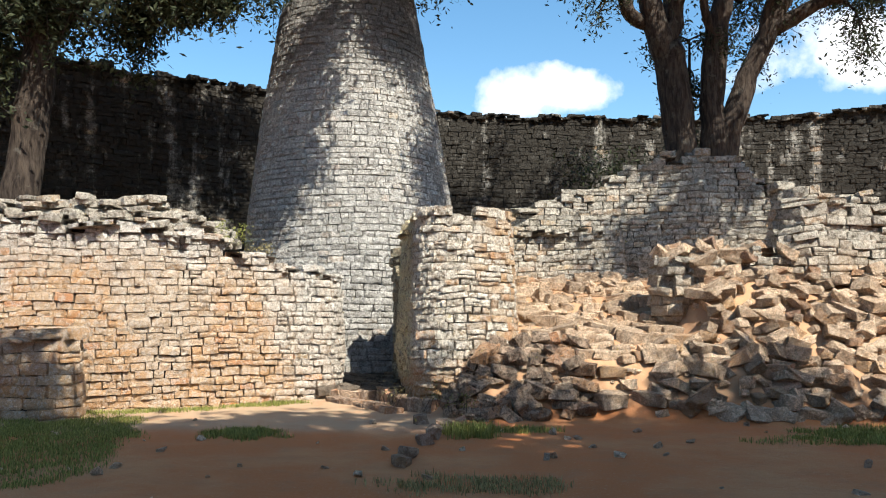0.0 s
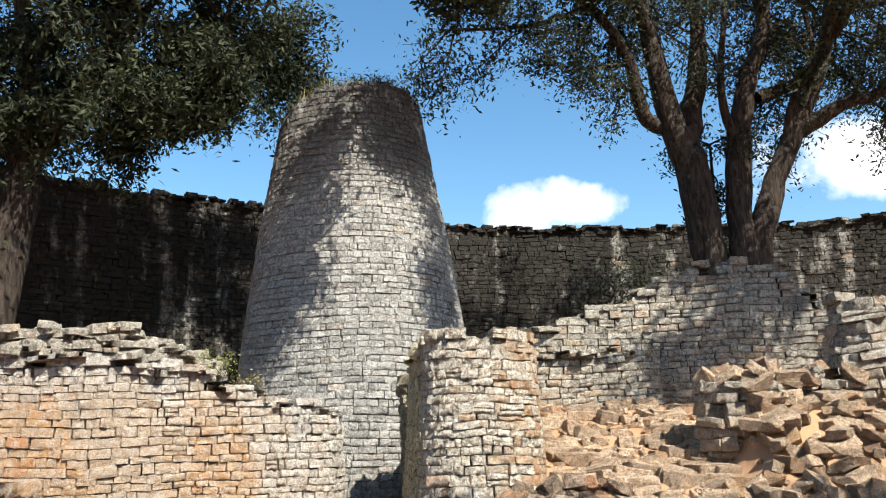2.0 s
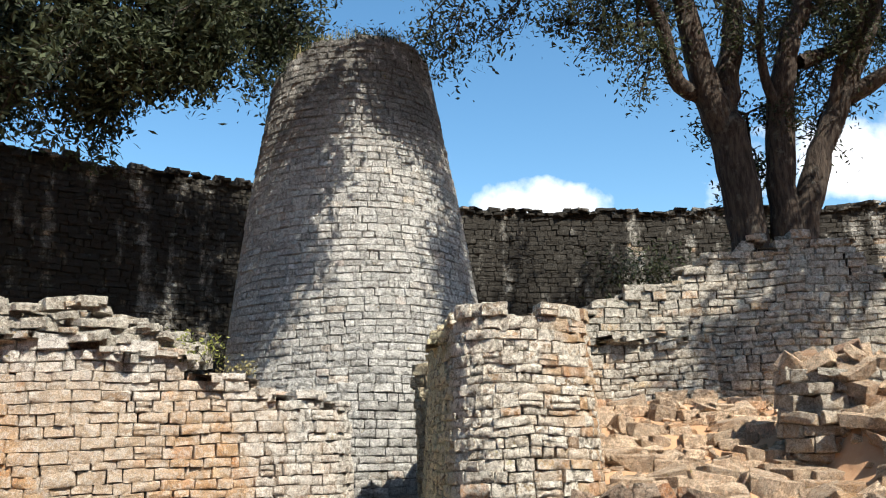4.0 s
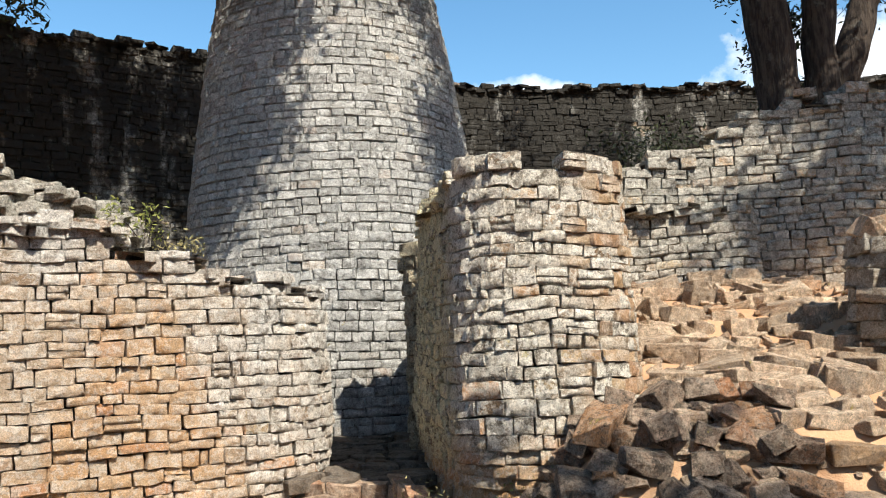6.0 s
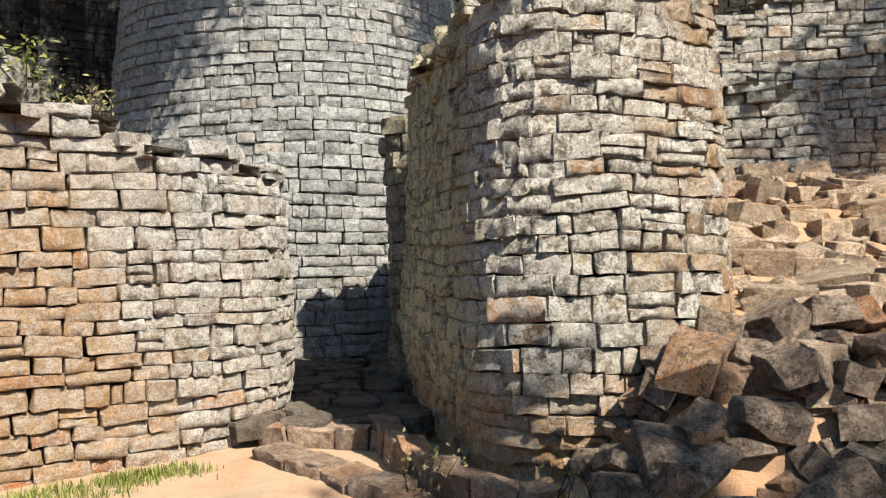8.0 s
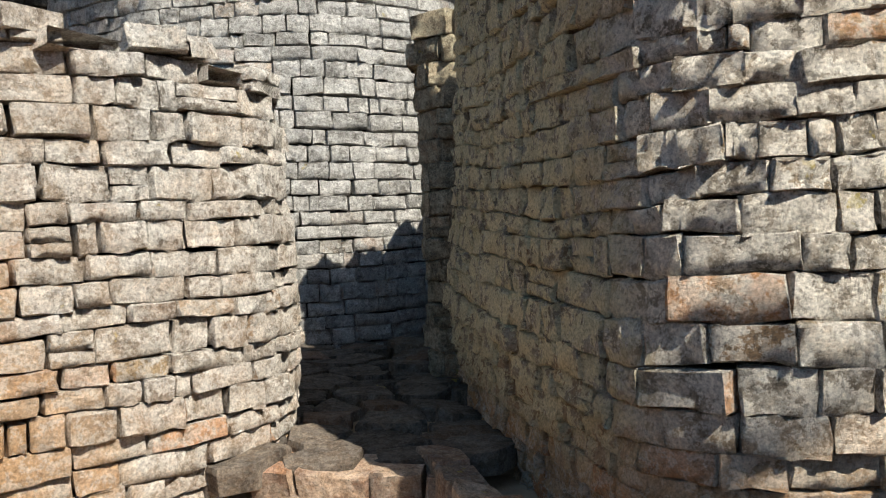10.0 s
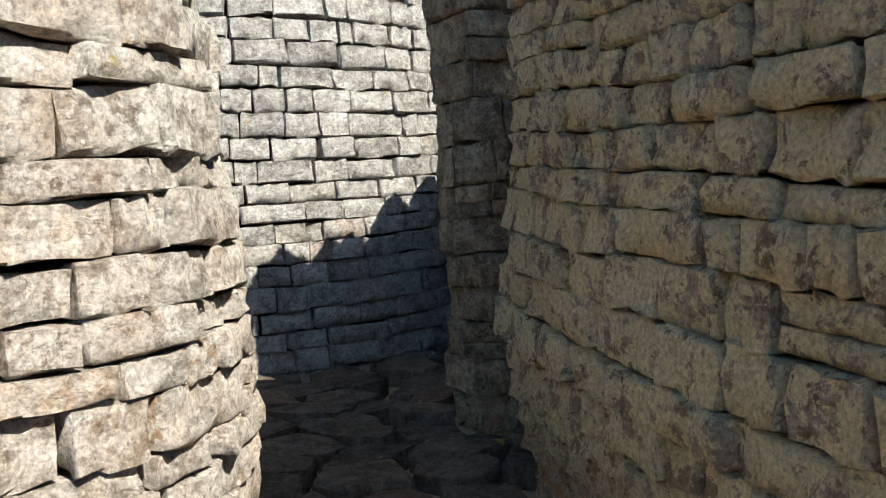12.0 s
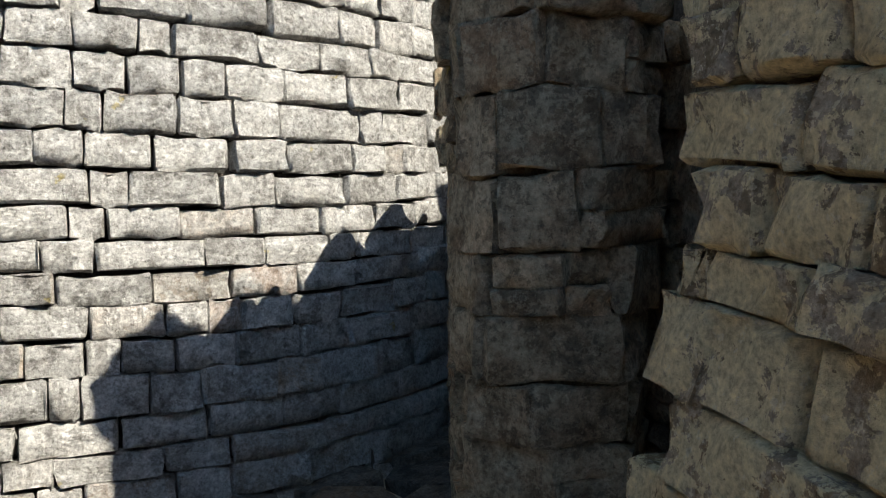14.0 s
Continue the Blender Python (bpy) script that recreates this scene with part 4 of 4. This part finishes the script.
def east_tree():
    w = Wood(71)
    y = 21.2
    leaf = (10, 0.20, 0.07)
    a = w.limb([(6.5, y, 0), (6.42, y, 3.5), (6.32, y, 5.3), (6.15, y, 7.9), (6.0, y, 8.8)], 0.5, 0.38, 14)
    a1 = w.limb([(6.0, y, 8.4), (5.5, y - .2, 9.8), (5.1, y - .4, 12.1), (4.6, y - .8, 15)], 0.38, 0.13)
    a2 = w.limb([(5.95, y, 8.4), (6.3, y + .2, 9.9), (6.7, y + .4, 12.1), (6.5, y + .4, 15.5)], 0.36, 0.13)
    a3 = w.limb([(5.55, y, 9.2), (4.9, y - .3, 9.5), (4.5, y - .6, 11.0), (3.4, y - 1.2, 12.2), (1.8, y - 2.2, 12.4)], 0.22, 0.07, 8)
    b = w.limb([(7.1, y, 0), (7.12, y, 4), (7.18, y, 6.5), (7.35, y, 8.9), (7.7, y, 10.4), (8.3, y, 12.0), (8.6, y, 15)], 0.44, 0.16, 12)
    c = w.limb([(7.3, y - .1, 4.0), (7.52, y, 6.0), (8.15, y, 7.8), (8.8, y, 9.1), (9.7, y - .2, 11.3), (10.3, y - .3, 14)], 0.38, 0.14, 12)
    c1 = w.limb([(8.75, y, 9.0), (10.2, y - .2, 9.8), (10.8, y - .4, 9.9), (12.0, y - 1, 11.2)], 0.22, 0.06, 8)
    c2 = w.limb([(8.5, y, 8.5), (8.7, y - .3, 9.8), (9.3, y - .4, 11.0), (9.0, y - .6, 13)], 0.15, 0.05, 8)
    b1 = w.limb([(7.9, y, 10.0), (9.4, y + .4, 10.8), (10.6, y + .8, 12.6)], 0.18, 0.06, 8)
    b2 = w.limb([(7.35, y, 8.6), (6.9, y - .3, 10.0), (7.2, y - .4, 12.5)], 0.15, 0.06, 8)
    # long high limbs that reach over the court
    over = w.limb([(5.2, y - .4, 11.6), (4.2, 19.5, 13.0), (2.8, 18.2, 13.4), (1.0, 17.2, 12.8), (-1.1, 16.6, 12.2)], 0.18, 0.05, 8)
    over2 = w.limb([(2.8, 18.2, 13.4), (1.2, 17.6, 12.2), (-0.6, 16.2, 11.8), (-0.8, 14.9, 11.7), (-0.7, 13.9, 11.6)], 0.11, 0.04, 6)
    over4 = w.limb([(10.3, 14.5, 13.0), (9.6, 12.6, 12.6), (9.0, 11.0, 12.0)], 0.09, 0.04, 6)
    over3 = w.limb([(9.9, y - .3, 11.6), (10.3, 18.0, 13.0), (10.3, 14.5, 13.0), (10.3, 11.3, 12.2)], 0.16, 0.05, 8)
    for limb, n in ((a1[8:], 9), (a2[8:], 9), (b[21:], 11), (c[17:], 10), (c1, 7), (b1, 9), (a3[8:], 9), (c2[9:], 4)):
        sprout(w, limb, n, 1.9, 0.045, leaf, lift=0.15)
    # hanging sprays towards the tower and low between the trunks
    s = w.limb([(3.4, y - 1.2, 12.0), (2.2, y - 1.6, 11.4), (0.8, y - 1.8, 11.2), (-0.2, y - 1.8, 11.2)], 0.07, 0.03, 6)
    sprout(w, s, 8, 1.5, 0.03, leaf, lift=0.0)
    s = w.limb([(4.6, y - .5, 10.8), (3.6, y - .8, 10.6), (2.8, y - 1, 10.4)], 0.06, 0.03, 6)
    sprout(w, s, 4, 1.1, 0.03, leaf, lift=0.0)
    s = w.limb([(6.8, y + .5, 5.0), (6.75, y + .5, 7.5), (6.8, y + .6, 9.0)], 0.07, 0.03, 6)
    sprout(w, s, 6, 0.9, 0.03, leaf, lift=0.2)
    s = w.limb([(10.5, y - .3, 9.9), (11.4, y - .5, 9.9), (12.4, y - .8, 9.8)], 0.06, 0.03, 6)
    sprout(w, s, 5, 1.2, 0.03, leaf, lift=0.0)
    big = (16, 0.30, 0.14)
    # unseen limb, added to keep the sun off the trunks
    over5 = w.limb([(9.7, y - .3, 11.4), (9.4, 18.5, 12.8), (8.6, 16.9, 12.6), (7.6, 16.4, 12.6)], 0.12, 0.04, 6)
    sprout(w, over5, 7, 1.4, 0.03, (11, 0.26, 0.12), lift=0.1)
    # sparse sprays that dapple the tower's east flank
    over6 = w.limb([(2.8, 18.2, 13.4), (3.0, 16.4, 12.8), (3.0, 14.9, 12.2), (3.1, 14.0, 11.6)], 0.09, 0.03, 6)
    sprout(w, over6, 8, 0.9, 0.02, (7, 0.24, 0.10), lift=0)
    sprout(w, over2, 9, 1.0, 0.03, (15, 0.28, 0.12), lift=0)
    sprout(w, over, 4, 1.3, 0.03, (14, 0.30, 0.12), lift=0.1)
    sprout(w, over3, 10, 1.6, 0.03, (13, 0.30, 0.12), lift=0.1)
    sprout(w, over4, 6, 1.4, 0.03, big, lift=0.1)
    return w.build("east_tree", "large forked tree behind the inner wall, darkened as if in crown shade")


def west_tree():
    w = Wood(72)
    y = 18.0
    leaf = (14, 0.17, 0.085)
    w.limb([(-9.7, y, 0), (-9.6, y, 3), (-9.4, y, 5.1), (-9.2, y, 7.2), (-9.1, y, 8.2)], 0.46, 0.34, 14)
    a = w.limb([(-9.15, y, 8.0), (-9.3, y, 9.4), (-9.6, y - .2, 12), (-10.2, y - .3, 14.5)], 0.28, 0.08)
    b = w.limb([(-9.25, y, 7.4), (-8.4, y + .1, 8.6), (-7.6, y + .3, 10.2), (-6.4, y + .6, 12.4)], 0.24, 0.07)
    c = w.limb([(-8.3, y + .1, 8.7), (-7.3, y, 9.1), (-6.4, y, 9.3), (-5.4, y - .1, 9.7), (-4.6, y, 10.4)], 0.13, 0.04, 8)
    d = w.limb([(-9.3, y, 7.6), (-10.2, y - .4, 8.6), (-11.6, y - 1, 9.6)], 0.16, 0.05, 8)
    e = w.limb([(-7.9, y + .2, 9.6), (-6.4, y + 2.2, 11.0), (-5.4, y + 3.4, 11.8), (-4.6, y + 4.4, 12.0)], 0.12, 0.04, 8)
    g = w.limb([(-9.2, y, 8.3), (-9.8, y + 1.5, 10.0), (-10.6, y + 2.6, 11.0)], 0.14, 0.04, 8)
    for limb, n in ((a, 10), (b, 12), (c, 15), (d, 12), (e, 12), (g, 8)):
        sprout(w, limb, n, 1.9, 0.04, leaf, lift=0.05)
    # hanging fringe under the crown
    f = w.limb([(-8.3, y, 8.9), (-7.2, y - .3, 9.0), (-6.2, y - .4, 9.0), (-5.2, y - .3, 9.2)], 0.06, 0.03, 6)
    sprout(w, f, 14, 1.0, 0.03, leaf, lift=-0.2)
    # unseen upper crown, added so that the lower one falls in shade
    for tip in ((-6.0, 16.0, 14.0), (-3.6, 15.8, 14.2), (-8.2, 15.6, 13.8), (-4.8, 17.6, 15.2), (-7.0, 14.6, 13.4)):
        top = w.limb([(-7.6, y + .3, 10.2), Vector((-7.4, y, 11.6)).lerp(Vector(tip), 0.5) + Vector((0, 0, 0.8)), tip], 0.12, 0.04, 7)
        sprout(w, top, 8, 1.9, 0.04, (14, 0.3, 0.15), lift=0.1)
    return w.build("west_tree", "dark spreading tree in shade before the outer wall")


def shade_tree():
    """The tree that stands behind the walker and shades the court."""
    w = Wood(73)
    w.limb([(13.5, -2.5, 0), (13.3, -2.5, 4), (12.8, -2.4, 7.5)], 0.6, 0.45, 12)
    leaf = (7, 0.38, 0.22)
    for tip in ((7.35, 1.95, 12), (6.5, 1.9, 12), (9.5, 1.2, 12), (11.2, 0.9, 12), (-1.5, 3.1, 12), (5.4, 1.2, 12), (3.2, 1.2, 12), (1.0, 1.6, 12), (11.4, -0.6, 12), (5.3, -3.0, 12), (7.8, -0.6, 12), (8.8, -8.0, 12), (1.8, -2.2, 12), (13.3, -5.0, 12), (4.0, -6.5, 12), (-0.9, -1.4, 12), (-0.6, 1.0, 12), (-2.7, 0.6, 12)):
        t = Vector(tip)
        s = Vector((12.8, -2.4, 7.3))
        m = s.lerp(t, 0.5) + Vector((0, 0, 1.2))
        pts = w.limb([s, m, t], 0.24, 0.06, 7)
        sprout(w, pts[5:], 6, 1.9, 0.04, leaf, lift=0.0, droop=0.02)
    return w.build("shade_tree", "broad tree whose crown shades the court")


east_tree()
west_tree()
shade_tree()


# ---- plants ----
def tufts(name, label, spots, seed, mat, height, blades, spread, category="grass", kind="stuff"):
    """Grass or weeds: many bent blades at each spot."""
    rng = np.random.default_rng(seed)
    V, F = [], []
    for x, y, z in spots(rng):
        for _ in range(blades):
            px, py = x + rng.normal(0, spread), y + rng.normal(0, spread)
            h = height * rng.uniform(0.4, 1.2)
            an = rng.uniform(0, 6.28)
            dx, dy = math.cos(an), math.sin(an)
            wd = 0.003 + 0.003 * rng.random()
            bend = rng.uniform(0.1, 0.7) * h
            k = len(V)
            V += [(px - dy * wd, py + dx * wd, z - 0.01), (px + dy * wd, py - dx * wd, z - 0.01),
                  (px + dx * bend * .4 + dy * wd * .7, py + dy * bend * .4 - dx * wd * .7, z + h * .6), (px + dx * bend * .4 - dy * wd * .7, py + dy * bend * .4 + dx * wd * .7, z + h * .6),
                  (px + dx * bend, py + dy * bend, z + h)]
            F += [(k, k + 1, k + 2, k + 3), (k + 3, k + 2, k + 4)]
    ob = mesh_object(name, V, F, mat)
    return tagged(ob, label, category, kind=kind)


def patch(cx, cy, rx, ry, n):
    def spots(rng):
        for _ in range(n):
            r, a = math.sqrt(rng.random()), rng.uniform(0, 6.28)
            r *= 1 + 0.7 * noise.noise(Vector((math.cos(a) * 1.7 + cx, math.sin(a) * 1.7 + cy, 1.0)))
            x, y = cx + rx * r * math.cos(a), cy + ry * r * math.sin(a)
            yield x, y, ground_z(x, y)
    return spots


tufts("grass_corner", "short green grass by the low wall stub", patch(-5.4, 9.4, 1.6, 2.5, 2200), 81, GRASS, 0.055, 16, 0.06)
tufts("grass_strip", "thin grass at the foot of the stained wall", lambda rng: ((x, interp([(-6, 12.45), (-5, 12.6), (-3.8, 13.05), (-2.4, 13.9)], x) - abs(rng.normal(0, .18)), ground_z(x, 12.6)) for x in rng.uniform(-6, -2.3, 260)), 82, GRASS, 0.055, 16, 0.05)
tufts("grass_patch", "small grass patch on the red earth", patch(-2.5, 10.3, 0.5, 0.35, 160), 83, GRASS, 0.055, 18, 0.05)
tufts("grass_clump", "grass clump at the foot of the heap", patch(0.35, 10.3, 0.3, 0.35, 110), 84, GRASS, 0.16, 9, 0.04)
tufts("grass_tuft", "grass growing beside the fallen stones", patch(0.9, 10.6, 0.5, 0.2, 110), 85, GRASS, 0.08, 9, 0.05)
tufts("grass_fore", "sparse dry grass in the foreground", patch(0.3, 7.4, 0.9, 0.35, 220), 86, DRY, 0.06, 8, 0.06)
tufts("grass_east", "grass below the tumbled slope", patch(5.6, 10.0, 1.5, 0.8, 520), 87, GRASS, 0.06, 18, 0.06)
tufts("tower_top_grass", "dry grass on the broken tower top", lambda rng: ((-2.42 + r * math.cos(a), 20.42 + r * math.sin(a), tower_top(a) - 0.06) for r, a in zip(rng.uniform(0.9, 1.62, 420), rng.uniform(0, 6.28, 420))), 88, DRY, 0.34, 9, 0.06)


def weeds(name, label, centre, spread, count, leaf, seed, mat=None, stems=7, height=0.25):
    """A low leafy weed: a few stems and many small leaves."""
    w = Wood(seed)
    c = Vector(centre)
    for _ in range(stems):
        p = c + Vector((w.rng.normal(0, spread[0]), w.rng.normal(0, spread[1]), 0))
        d = Vector((w.rng.normal(0, .5), w.rng.normal(0, .5), 1)).normalized()
        pts = [p - Vector((0, 0, .03)), p + d * height * 0.5, p + d * height + Vector((0, 0, -0.02))]
        w.tube(pts, (0.006, 0.004, 0.002), 4)
        for q in pts[1:]:
            w.leaves(q, leaf[0], max(1, count // stems // 2), leaf[1])
    top = tagged(new(name), label, "weed")
    mesh_object("stem", w.V, w.F, BARK, top)["kind"] = "stuff"
    mesh_object("foliage", w.LV, w.LF, mat or GRASS, top)
    return top


weeds("wall_weed", "pale green weed growing on the wall top", (-3.68, 13.72, 2.72), (0.16, 0.14), 420, (0.09, 0.03), 91, stems=14, height=0.24)
weeds("wall_weed", "pale green weed trailing on the wall top", (-3.2, 14.0, 2.55), (0.2, 0.12), 200, (0.07, 0.025), 92, mat=DRY, stems=9, height=0.12)
weeds("kerb_weed", "dry weed growing between the kerb stones", (-0.85, 12.9, 0.12), (0.12, 0.12), 120, (0.06, 0.02), 93, mat=DRY, stems=8, height=0.2)
weeds("kerb_weed", "thin green weed at the wall foot", (0.0, 12.25, 0.1), (0.12, 0.1), 110, (0.08, 0.018), 94, stems=8, height=0.34)
weeds("heap_weed", "small green weed among fallen blocks", (0.25, 11.7, 0.15), (0.12, 0.1), 130, (0.07, 0.02), 95, stems=8, height=0.2)
weeds("shrub", "dark shrub growing before the outer wall", (6.2, 27.9, 5.4), (0.7, 0.3), 900, (0.35, 0.09), 96, mat=LEAF, stems=26, height=1.3)
for i in range(11):
    an = -2.9 + i * 0.27
    weeds("tower_weed", "dark weed overhanging the broken tower rim", (-2.42 + 1.45 * math.cos(an), 20.42 + 1.45 * math.sin(an), tower_top(an) - 0.08), (0.18, 0.18), 260, (0.11, 0.04), 100 + i, mat=LEAF, stems=8, height=0.2)
